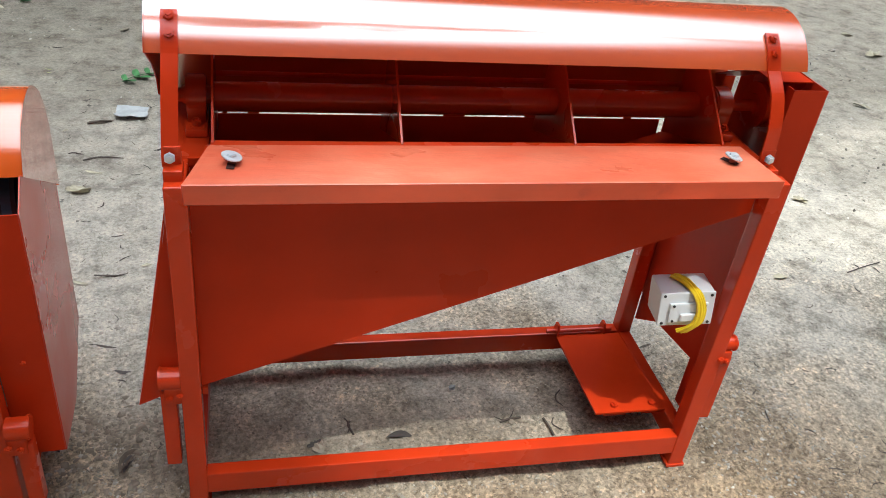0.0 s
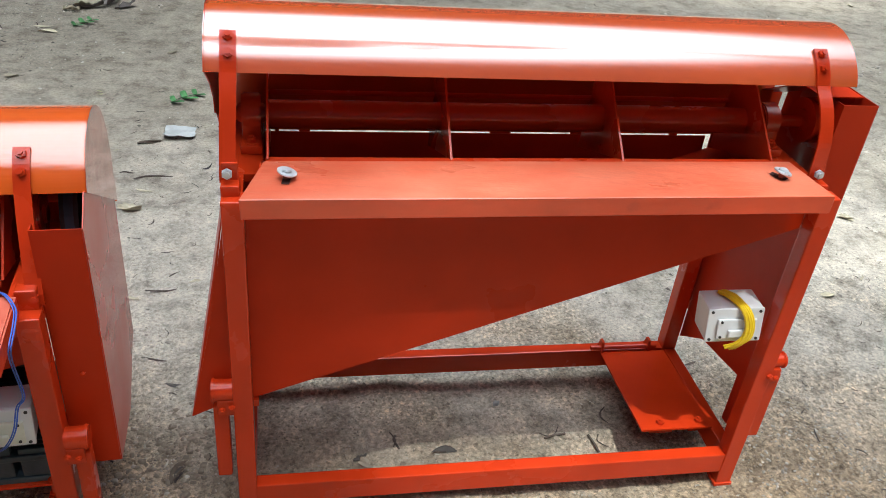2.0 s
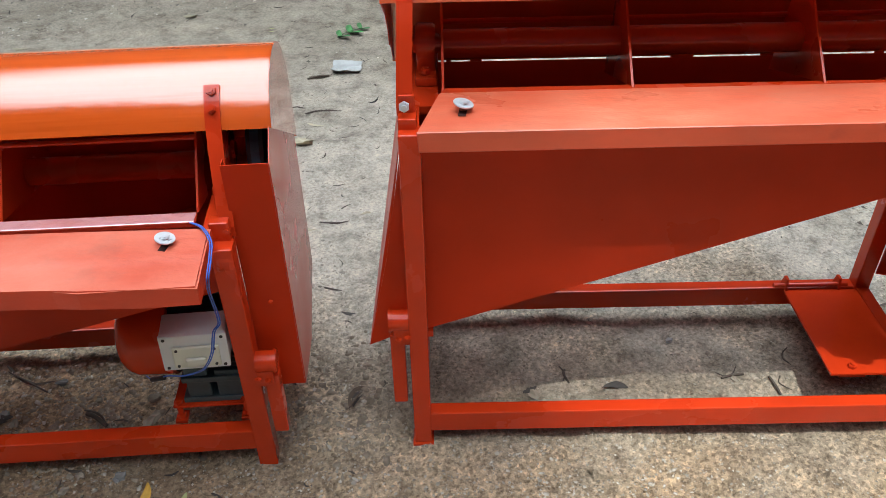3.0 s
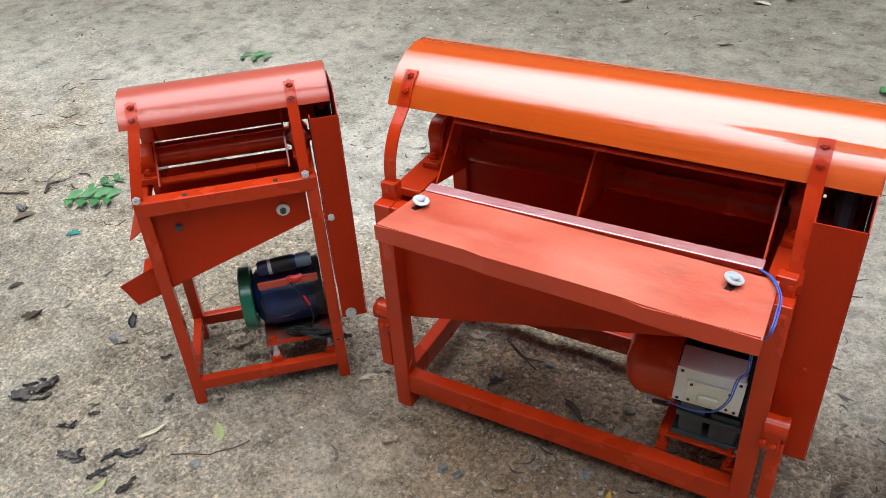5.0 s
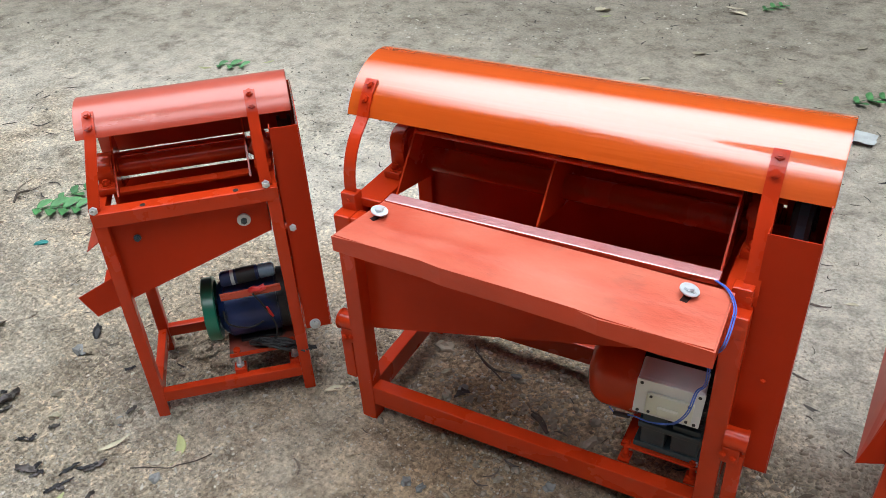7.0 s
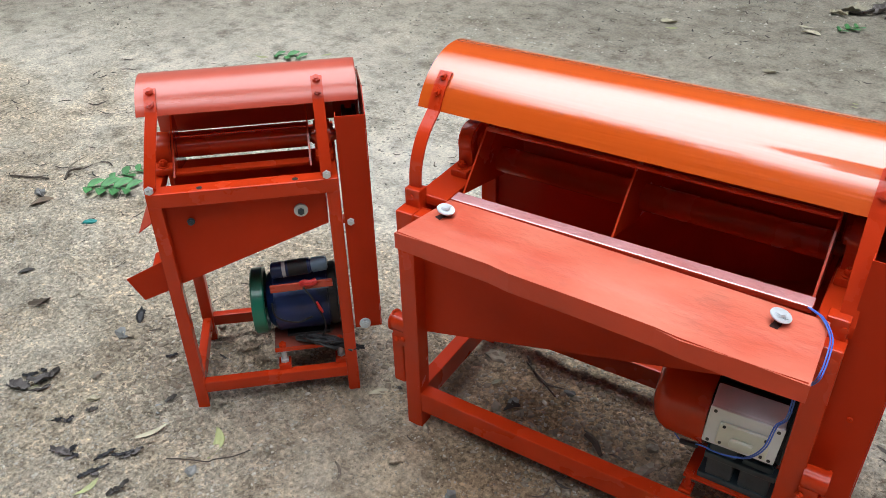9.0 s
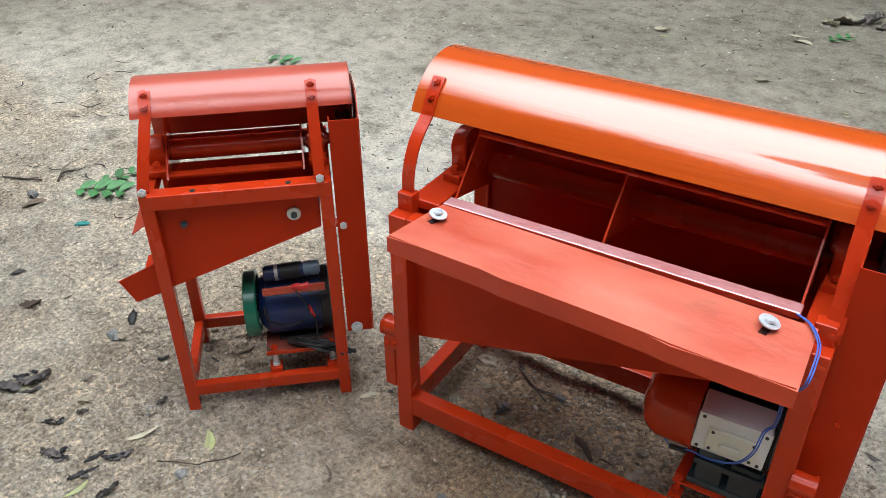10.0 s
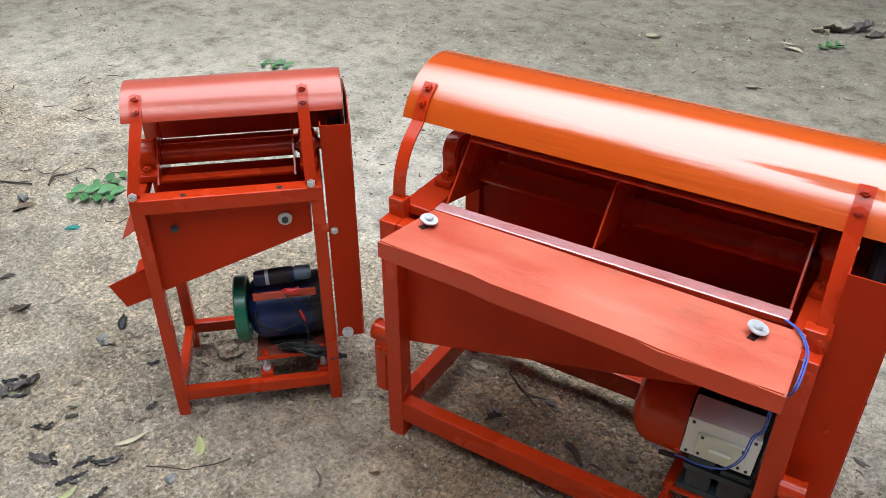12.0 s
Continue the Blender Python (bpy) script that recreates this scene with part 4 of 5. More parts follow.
# ---- loose things on the ground ----
def leaf_mesh(name, length, width, curl, bend, twist, seed, lobes=0.0):
    """A dry leaf: pointed, folded along its rib, bent and curled."""
    rnd = random.Random(seed)
    bm = bmesh.new()
    nu, nv = 11, 5
    grid = []
    for i in range(nu):
        u = i / (nu - 1)
        w = width * (math.sin(math.pi * min(1, u * 0.96 + 0.02)) ** 0.8) * (1 + lobes * math.sin(u * 23))
        row = []
        for j in range(nv):
            v = 2 * j / (nv - 1) - 1
            x = (u - 0.5) * length
            y = v * w / 2 + bend * length * (4 * (u - 0.5) ** 2)
            z = abs(v) ** 1.5 * w * curl + twist * (u - 0.5) * v * w + 0.12 * length * curl * (2 * u - 1) ** 2 + rnd.uniform(-1, 1) * 0.02 * width
            row.append(bm.verts.new((x, y, z)))
        grid.append(row)
    for a, b in zip(grid, grid[1:]):
        for j in range(nv - 1):
            bm.faces.new((a[j], a[j + 1], b[j + 1], b[j]))
    ext = bmesh.ops.extrude_face_region(bm, geom=list(bm.faces))
    bmesh.ops.translate(bm, vec=(0, 0, 0.0007), verts=[g for g in ext["geom"] if isinstance(g, bmesh.types.BMVert)])
    low = min(v.co.z for v in bm.verts)
    bmesh.ops.translate(bm, vec=(0, 0, -low), verts=bm.verts)
    bmesh.ops.recalc_face_normals(bm, faces=bm.faces)
    me = bpy.data.meshes.new(name)
    bm.to_mesh(me)
    bm.free()
    me.polygons.foreach_set("use_smooth", [True] * len(me.polygons))
    return me


yellow_leaf = material("yellowed_leaf", (0.42, 0.44, 0.20), 0.6, 0, 0.15, 40, 0.2, 200, by_object=0.15)
ochre_leaf = material("ochre_leaf", (0.60, 0.36, 0.06), 0.6, 0, 0.2, 40, 0.2, 200)
pale_leaf = material("pale_dry_leaf", (0.42, 0.38, 0.27), 0.7, 0, 0.2, 40, 0.3, 200, by_object=0.25)
brown_leaf = material("brown_dry_leaf", (0.115, 0.085, 0.058), 0.8, 0, 0.3, 40, 0.3, 200, by_object=0.4)
dark_leaf = material("dark_rotten_leaf", (0.075, 0.064, 0.056), 0.75, 0, 0.3, 40, 0.3, 200, by_object=0.3)
green_leaf = material("fresh_green_leaf", (0.070, 0.215, 0.065), 0.5, 0, 0.2, 40, 0.2, 200, by_object=0.3)
bark = material("grey_bark", (0.20, 0.165, 0.12), 0.9, 0, 0.3, 20, 0.8, 60)
twig_bark = material("dark_twig", (0.075, 0.058, 0.045), 0.85, 0, 0.3, 30, 0.4, 120)
plastic_scrap = material("grey_plastic_scrap", (0.36, 0.38, 0.37), 0.55, 0, 0.15, 30, 0.2, 90)
teal_plastic = material("teal_plastic", (0.02, 0.22, 0.20), 0.4, 0, 0.1, 30)
grit_mat = material("grit", (0.30, 0.265, 0.21), 0.9, 0, 0.2, 60)


lump_mat = material("earthy_stone", (0.30, 0.26, 0.20), 0.9, 0, 0.3, 25, 0.8, 90, by_object=0.3)
slate_mat = material("grey_slate_stone", (0.20, 0.20, 0.19), 0.75, 0, 0.25, 25, 0.6, 90, by_object=0.35)


def island_colours(m, dark, light):
    """Each loose piece of a joined mesh takes its own tone."""
    n, l = m.node_tree.nodes, m.node_tree.links
    geo = n.new("ShaderNodeNewGeometry")
    r = n.new("ShaderNodeValToRGB")
    r.color_ramp.elements[0].color, r.color_ramp.elements[1].color = (*dark, 1), (*light, 1)
    l.new(geo.outputs["Random Per Island"], r.inputs[0])
    hsv = next(x for x in n if x.bl_idname == "ShaderNodeHueSaturation")
    l.new(r.outputs[0], hsv.inputs["Color"])


island_colours(grit_mat, (0.17, 0.145, 0.11), (0.56, 0.51, 0.42))

LEAVES = [leaf_mesh("leaf", 1.0, w, c, b, t, s, lo) for w, c, b, t, s, lo in (
    (0.25, 0.20, 0.16, 0.3, 1, 0), (0.30, 0.35, -0.10, 0.5, 2, 0), (0.34, 0.55, 0.12, -0.9, 3, 0.18), (0.40, 0.7, -0.15, 0.9, 4, 0.25), (0.18, 0.3, 0.1, -0.4, 5, 0))]


def leaf(x, y, length, turn, shape, mat, label, name="fallen_leaf", tip=0.0, group="fallen leaves"):
    me = LEAVES[shape].copy()
    me.materials.append(mat)
    me.transform(Matrix.Scale(length, 4))
    ob = new(name, me)
    ob.matrix_world = pose(x, y, bumps(x, y) + 0.001, tip, tip * 0.6, turn)
    return tagged(ob, label, "leaf", group)


for x, y, s, a in ((-1.409, -0.370, 0.096, 125), (-0.474, -0.140, 0.066, 60), (-1.542, -0.618, 0.06, 85), (-0.657, 2.259, 0.03, -20), (-0.650, 2.229, 0.024, 4), (-2.797, 1.55, 0.054, 57), (-3.032, 1.363, 0.07, 10), (-1.593, 2.695, 0.067, 20)):
    leaf(x, y, s, a, 0, yellow_leaf, "long yellow-green fallen leaf on the sandy ground")
leaf(-0.547, -0.125, 0.082, 78, 0, ochre_leaf, "bright ochre-yellow fallen leaf on the sandy ground")
leaf(-1.555, -0.436, 0.076, 70, 4, pale_leaf, "narrow curled pale leaf on the sandy ground")
for x, y, s, a, k in ((-2.600, 0.172, 0.088, 120, 4), (-1.924, -0.505, 0.064, 34, 4), (-1.758, -0.447, 0.034, 49, 2), (-1.208, -0.046, 0.058, 44, 1), (-1.011, 2.97, 0.09, 3, 1), (-0.914, 3.372, 0.128, 22, 3),
                      (-0.399, 1.266, 0.07, -8, 2), (-0.318, 0.784, 0.06, -10, 4), (1.782, 0.702, 0.056, 4, 2), (2.144, 1.179, 0.062, -29, 1), (3.635, 3.072, 0.06, -44, 2), (3.021, 2.042, 0.08, -39, 1), (3.597, 2.731, 0.065, -40, 2), (1.97, 0.802, 0.046, 46, 4), (-0.414, 2.743, 0.05, 37, 2), (-0.99, 0.137, 0.03, 65, 2)):
    leaf(x, y, s, a, k, pale_leaf, "pale dry leaf curled on the sandy ground", tip=4)
for x, y, s, a, k in ((-2.383, -0.231, 0.05, 72, 1), (-2.752, 0.053, 0.056, -9, 2), (-0.136, 0.135, 0.055, 68, 1), (-0.919, 0.085, 0.045, 52, 3), (0.261, 0.147, 0.04, 34, 2), (0.453, 0.154, 0.06, 2, 1), (-0.169, 0.426, 0.058, -5, 4)):
    leaf(x, y, s, a, k, dark_leaf, "dark shrivelled leaf on the sandy ground", tip=6)


def ragged_leaf(x, y, length, wide, turn, mat, label, seed, lift=0.0):
    """A torn, shrivelled leaf: ragged rim, crumpled, one end curling up."""
    rnd = random.Random(seed)
    bm = bmesh.new()
    nu, nv = 13, 6
    edge = [[rnd.uniform(0.35, 1.1) for _ in range(nu)] for _ in range(2)]
    grid = []
    for i in range(nu):
        u = i / (nu - 1)
        w = wide * math.sin(math.pi * (0.06 + 0.88 * u)) ** 0.6
        row = []
        for j in range(nv):
            v = 2 * j / (nv - 1) - 1
            k = edge[0][i] if v < 0 else edge[1][i]
            p = Vector(((u - 0.5) * length + rnd.uniform(-1, 1) * length * 0.02, v * w / 2 * k, 0))
            p.y += 0.10 * length * noise.noise(Vector((u * 2.5, seed * 1.7, 0)))
            p.z = 0.25 * wide * noise.noise(Vector((u * 3.5, v * 1.5, seed * 2.3))) + 0.25 * wide * abs(v) + lift * u * u * length
            row.append(bm.verts.new(p))
        grid.append(row)
    for a, b in zip(grid, grid[1:]):
        for j in range(nv - 1):
            bm.faces.new((a[j], a[j + 1], b[j + 1], b[j]))
    ext = bmesh.ops.extrude_face_region(bm, geom=list(bm.faces))
    bmesh.ops.translate(bm, vec=(0, 0, 0.0008), verts=[g for g in ext["geom"] if isinstance(g, bmesh.types.BMVert)])
    low = min(v.co.z for v in bm.verts)
    bmesh.ops.translate(bm, vec=(0, 0, -low), verts=bm.verts)
    ob = part("torn_leaf", bm, mat, None)
    ob.matrix_world = pose(x, y, bumps(x, y), 0, 0, turn)
    return tagged(ob, label, "leaf", "torn leaves")


black_leaf = material("blackened_leaf", (0.022, 0.020, 0.023), 0.6, 0, 0.3, 40, 0.3, 200, by_object=0.4)
grey_leaf = material("grey_rotten_leaf", (0.135, 0.118, 0.112), 0.8, 0, 0.25, 40, 0.3, 200, by_object=0.3)
BLACK, GREY = "black torn leaf crumpled on the sand", "grey rotten leaf lying flat on the sand"
for k, (x, y, s, w, a, m, lift) in enumerate((
        (-1.590, -0.540, 0.050, 0.014, 75, black_leaf, 0.1), (-1.566, -0.522, 0.034, 0.012, 30, black_leaf, 0.1), (-1.548, -0.502, 0.055, 0.022, 60, grey_leaf, 0.05), (-1.560, -0.512, 0.045, 0.010, 48, black_leaf, 0.1), (-1.584, -0.522, 0.022, 0.006, 50, pale_leaf, 0.1),
        (-1.676, -0.592, 0.055, 0.030, 20, grey_leaf, 0.0), (-1.663, -0.572, 0.028, 0.016, 80, black_leaf, 0.2), (-1.643, -0.578, 0.022, 0.014, 10, black_leaf, 0.2), (-1.648, -0.590, 0.026, 0.012, 60, grey_leaf, 0.1),
        (-1.578, -0.592, 0.045, 0.014, 62, black_leaf, 0.1), (-1.563, -0.570, 0.040, 0.008, 66, black_leaf, 0.1), (-1.562, -0.585, 0.022, 0.016, 10, grey_leaf, 0.1),
        (-1.776, -0.535, 0.026, 0.012, 40, black_leaf, 0.2), (-1.762, -0.526, 0.030, 0.012, 10, grey_leaf, 0.1), (-1.749, -0.517, 0.020, 0.014, 80, black_leaf, 0.2),
        (-1.952, -0.520, 0.065, 0.040, 20, grey_leaf, 0.05), (-1.930, -0.480, 0.060, 0.035, 50, grey_leaf, 0.1), (-1.918, -0.458, 0.055, 0.030, 80, dark_leaf, 0.1), (-1.965, -0.481, 0.045, 0.014, 30, black_leaf, 0.2), (-1.905, -0.500, 0.060, 0.016, 55, dark_leaf, 0.05), (-1.948, -0.455, 0.026, 0.016, 0, black_leaf, 0.3),
        (-1.734, -0.469, 0.030, 0.016, 30, dark_leaf, 0.1), (-1.731, -0.235, 0.030, 0.014, 40, black_leaf, 0.2), (-1.483, -0.584, 0.050, 0.022, 70, dark_leaf, 0.3),
        (-1.60, -0.345, 0.030, 0.016, 60, dark_leaf, 0.3), (-1.175, -0.010, 0.016, 0.012, 10, dark_leaf, 0.1), (-0.90, 3.36, 0.16, 0.07, 20, dark_leaf, 0.1), (-0.80, 3.45, 0.14, 0.08, 70, grey_leaf, 0.1), (-0.97, 3.30, 0.10, 0.05, -20, pale_leaf, 0.1), (-0.72, 3.40, 0.12, 0.06, 40, dark_leaf, 0.2))):
    ragged_leaf(x, y, s, w, a, m, BLACK if m is black_leaf else GREY if m is grey_leaf else "pale torn leaf on the sand" if m is pale_leaf else "dark brown torn leaf on the sand", k + 3, lift)
leaf(-1.926, -0.496, 0.05, 45, 4, yellow_leaf, "narrow yellow strip of leaf on rotten leaves", tip=3)
leaf(-1.761, -0.444, 0.032, 40, 3, pale_leaf, "curled whitish dry leaf on the sandy ground", tip=8)


def sprig(x, y, turn, size, pairs, label):
    """A green twig with paired leaflets."""
    top = thing("green_sprig", pose(x, y, bumps(x, y) + 0.004, 0, 0, turn), label, "plant sprig", "green sprigs")
    part("stem", cable([(-size / 2, 0, 0.002), (-size * 0.1, size * 0.04, 0.006), (size * 0.45, 0, 0.004)], 0.0014, 6), green_leaf, top)
    for k in range(pairs):
        u = -0.42 + 0.86 * k / max(1, pairs - 1)
        for s in (-1, 1):
            me = LEAVES[1].copy()
            me.materials.append(green_leaf)
            ob = new("leaflet", me)
            ln = size * (0.47 - 0.25 * abs(u))
            me.transform(Matrix.Diagonal((ln * 1.15, ln * 1.7, ln, 1)))
            ob.parent = top
            ob.matrix_local = pose(size * u + ln * 0.28, s * ln * 0.42, 0.004, s * 12, -8, s * 56)
    return top


sprig(-2.600, 0.205, 30, 0.16, 4, "fresh green sprig with paired leaflets on the ground")
sprig(-2.628, 0.300, 75, 0.11, 3, "small fresh green sprig on the ground")
sprig(-2.932, 1.430, 19, 0.13, 3, "fresh green sprig beside yellow leaves")
sprig(-0.312, 2.180, 44, 0.13, 3, "bright green torn sprig on the ground")
sprig(-0.878, 3.091, 56, 0.12, 3, "wilted green sprig on dark ground")


def stone(x, y, sx, sy, sz, turn, mat, label, seed, name="stone", category="stone", group=""):
    bm = bmesh.new()
    bmesh.ops.create_icosphere(bm, subdivisions=2, radius=1)
    off = Vector((seed * 3.7, seed * 1.3, 0))
    for v in bm.verts:
        k = 1 + 0.75 * noise.noise(v.co * 1.5 + off) + 0.35 * noise.noise(v.co * 3.4 + off)
        v.co = Vector((v.co.x * k * sx, v.co.y * k * sy, v.co.z * k * sz))
    me = bpy.data.meshes.new(name)
    bm.to_mesh(me)
    bm.free()
    me.materials.append(mat)
    ob = new(name, me)
    ob.matrix_world = pose(x, y, bumps(x, y) + sz * 0.45, 0, 0, turn)
    return tagged(ob, label, category, group)


for k, (x, y, a, b, c, t) in enumerate(((0.382, -0.083, 0.026, 0.018, 0.010, -37), (-1.887, -0.235, 0.046, 0.026, 0.010, 19), (-1.882, -0.123, 0.032, 0.018, 0.010, 22), (-2.196, -0.218, 0.042, 0.026, 0.007, 30), (-1.605, -0.386, 0.018, 0.011, 0.008, 34), (-1.506, -0.287, 0.020, 0.015, 0.012, 20), (-1.541, -0.452, 0.010, 0.007, 0.006, 20), (-1.90, -0.246, 0.022, 0.016, 0.008, 70), (-1.604, -0.098, 0.036, 0.026, 0.014, 40), (-1.533, -0.120, 0.024, 0.018, 0.014, 10),
                                     (-1.252, -0.078, 0.017, 0.016, 0.010, 52), (-1.041, -0.192, 0.019, 0.012, 0.010, 52), (-1.62, -0.02, 0.03, 0.022, 0.012, 10), (-0.83, -0.155, 0.016, 0.012, 0.009, 0), (-0.76, -0.185, 0.018, 0.014, 0.010, 40))):
    stone(x, y, a, b, c, t, earth, "grey angular stone half sunk in sand", k + 1, group="grey stones")
stone(-1.922, -0.180, 0.030, 0.011, 0.010, 134, black_rubber, "black charred lump on the sand", 31, "charred_lump", "lump")
stone(-2.469, 0.045, 0.021, 0.010, 0.005, 54, teal_plastic, "teal plastic scrap on the sand", 32, "plastic_scrap", "scrap")
bm = bmesh.new()
bmesh.ops.create_grid(bm, x_segments=8, y_segments=5, size=0.5)
for v in bm.verts:
    v.co.z = 0.10 * noise.noise(Vector((v.co.x * 3, v.co.y * 3, 5))) + 0.12 * v.co.y ** 2
    v.co.x *= 1 + 0.25 * noise.noise(Vector((0, v.co.y * 4, 8)))
    v.co = Vector((v.co.x * 0.115, v.co.y * 0.085, v.co.z * 0.11 + 0.008))
ext = bmesh.ops.extrude_face_region(bm, geom=list(bm.faces))
bmesh.ops.translate(bm, vec=(0, 0, 0.0015), verts=[g for g in ext["geom"] if isinstance(g, bmesh.types.BMVert)])
scrap = part("crumpled_sheet", bm, plastic_scrap, None)
scrap.matrix_world = pose(-0.296, 1.847, bumps(-0.296, 1.847) + 0.003, 0, 0, -3)
tagged(scrap, "crumpled grey plastic sheet on the sandy ground", "scrap")


def twig(points, r, mat=twig_bark, label="thin dark twig on the sandy ground", name="twig", category="twig", group="twigs"):
    pts = [(x, y, bumps(x, y) + z) for x, y, z in points]
    ob = part(name, cable(pts, r, 8, 6), mat, None, smooth=True)
    return tagged(ob, label, category, group)


twig([(-1.474, -0.466, 0.002), (-1.43, -0.447, 0.004), (-1.386, -0.426, 0.006), (-1.375, -0.413, 0.006), (-1.352, -0.378, 0.005), (-1.335, -0.346, 0.003)], 0.0014)
twig([(-2.95, 0.07, 0.005), (-2.90, 0.105, 0.008), (-2.83, 0.14, 0.004)], 0.003)
twig([(-2.78, 0.17, 0.004), (-2.81, 0.21, 0.010), (-2.80, 0.25, 0.004)], 0.004)
twig([(-0.96, 0.23, 0.004), (-0.90, 0.20, 0.006), (-0.85, 0.17, 0.004)], 0.002)
twig([(-0.735, 0.100, 0.005), (-0.71, 0.085, 0.010), (-0.68, 0.064, 0.006)], 0.005)
twig([(0.705, 0.178, 0.004), (0.73, 0.186, 0.007), (0.76, 0.190, 0.004)], 0.003)
twig([(0.815, 0.18, 0.004), (0.822, 0.155, 0.007), (0.828, 0.13, 0.004)], 0.003)
twig([(0.345, 0.205, 0.004), (0.340, 0.19, 0.006), (0.35, 0.165, 0.004)], 0.0026)
twig([(2.04, 0.72, 0.003), (2.12, 0.745, 0.005), (2.20, 0.77, 0.003)], 0.002)
twig([(-0.44, 1.765, 0.004), (-0.40, 1.782, 0.007), (-0.36, 1.79, 0.004)], 0.004)
twig([(-0.80, 0.335, 0.0), (-0.74, 0.345, 0.006), (-0.66, 0.355, 0.006), (-0.58, 0.365, 0.004), (-0.52, 0.38, -0.006)], 0.016, bark, "thick pale grey-brown root half sunk in the ground", "root", "root", "")


def sliver(x, y, length, turn, seed, mat=twig_bark, label="curled dark sliver of twig on the sandy ground"):
    """A dry, curled stalk: tapered, crooked, its ends off the ground."""
    rnd = random.Random(seed)
    bow, lift = rnd.uniform(-0.22, 0.22) * length, rnd.uniform(0.02, 0.12) * length
    line = curve([(-length / 2, bow * rnd.uniform(0.4, 1.0), 0.002 + lift), (-length * 0.2, -bow * 0.4, 0.002), (length * 0.15, -bow * rnd.uniform(-0.5, 0.6), 0.0015), (length / 2, bow, 0.002 + lift * 0.6)], 5)
    bm = add_sweep(bmesh.new(), line, 1.0, 6)
    thick = max(0.0014, min(0.0034, length * rnd.uniform(0.024, 0.045)))
    for k, p in enumerate(line):
        u = k / (len(line) - 1)
        r = thick * (0.35 + math.sin(math.pi * min(1, 0.15 + 0.8 * u))) * rnd.uniform(0.8, 1.2)
        for v in list(bm.verts)[6 * k:6 * k + 6]:
            d = v.co - p
            v.co = p + Vector((d.x, d.y, d.z * 0.6)) * r
    ob = part("twig", bm, mat, None, smooth=True)
    ob.matrix_world = pose(x, y, bumps(x, y) + 0.001, 0, 0, turn)
    return tagged(ob, label, "twig", "twigs")


for k, (x, y, s, a) in enumerate(((-4.121, 0.907, 0.036, 34), (-3.524, 0.445, 0.063, -1), (-3.226, 0.633, 0.077, 58), (-3.172, 0.53, 0.052, 49), (-3.111, 0.591, 0.07, 17), (-3.533, 1.011, 0.056, 27), (-3.428, 0.945, 0.077, 33), (-3.373, 0.579, 0.057, 55), (-2.945, 0.186, 0.049, 52), (-2.86, 0.215, 0.056, 27), (-3.052, 0.649, 0.034, 34), (-2.784, 0.261, 0.05, 87), (-2.747, 0.33, 0.065, 4), (-2.652, 0.369, 0.052, 25), (-2.401, 0.133, 0.039, 4), (-2.372, 0.163, 0.045, 95), (-2.519, 0.199, 0.05, 132), (-2.98, 0.315, 0.026, 40), (-3.671, 0.589, 0.082, 123))):
    sliver(x, y, s, a, 60 + k)
for k, (x, y, s, a) in enumerate(((-0.354, 1.51, 0.129, 10), (-0.443, 1.542, 0.051, -1), (-0.655, 2.487, 0.046, 9), (-0.41, 2.254, 0.025, -5), (-0.467, 2.053, 0.035, -2), (-0.565, 2.324, 0.027, 33), (-0.252, 1.008, 0.035, 18), (-0.223, 0.896, 0.04, 48), (-0.248, 0.817, 0.086, 7), (-0.233, 0.521, 0.066, -12), (-0.174, 0.395, 0.019, -18), (-0.234, 1.387, 0.039, 17), (0.34, 0.193, 0.047, -80), (0.726, 0.195, 0.058, 18), (0.841, 0.158, 0.046, -74), (0.877, 0.249, 0.056, -101), (-0.908, 0.214, 0.135, -23), (-0.71, 0.096, 0.067, -30))):
    sliver(x, y, s, a, 90 + k)
sliver(-2.905, 0.11, 0.14, 38, 120)
sliver(-2.835, 0.245, 0.15, 128, 121, bark, "thick crooked grey-brown twig on the ground")
for k, (x, y, s, a) in enumerate(((3.015, 2.05, 0.069, -48), (3.643, 3.069, 0.095, -4), (3.952, 4.001, 0.052, -71), (3.951, 4.252, 0.059, -36), (3.154, 2.095, 0.022, -77), (2.149, 1.18, 0.057, -26), (3.029, 2.277, 0.033, -59), (3.794, 4.144, 0.095, 28), (3.574, 2.724, 0.144, 28), (-0.509, 1.712, 0.025, 45), (-0.371, 1.404, 0.062, -11), (-0.398, 1.273, 0.078, 7), (-0.161, 0.858, 0.034, 24), (-1.046, 3.047, 0.093, 11), (-1.03, 2.391, 0.059, 16), (-1.161, 2.048, 0.057, 47), (-1.663, 2.082, 0.072, 12), (-1.63, 2.762, 0.083, 24), (-1.79, 2.104, 0.058, 90))):
    leaf(x, y, max(s, 0.03), a, (1, 4, 2)[k % 3], pale_leaf, "pale dry leaf lying on packed earth", tip=5)
leaf(-0.141, 0.14, 0.075, 67, 1, brown_leaf, "brown curved dry leaf on dark soil", tip=6)
leaf(-0.39, 1.78, 0.092, 21, 4, brown_leaf, "narrow brown curled leaf on the sandy ground", tip=8)
leaf(-2.71, 0.03, 0.085, 85, 1, brown_leaf, "tan curled dry leaf beside a scrap", tip=8)
leaf(-2.2, -0.3, 0.06, 71, 2, brown_leaf, "brown shrivelled leaf on pale sand", tip=8)
stone(-2.765, 0.065, 0.020, 0.015, 0.014, 20, slate_mat, "small blue-grey lump on the sand", 41, "lump", "lump")
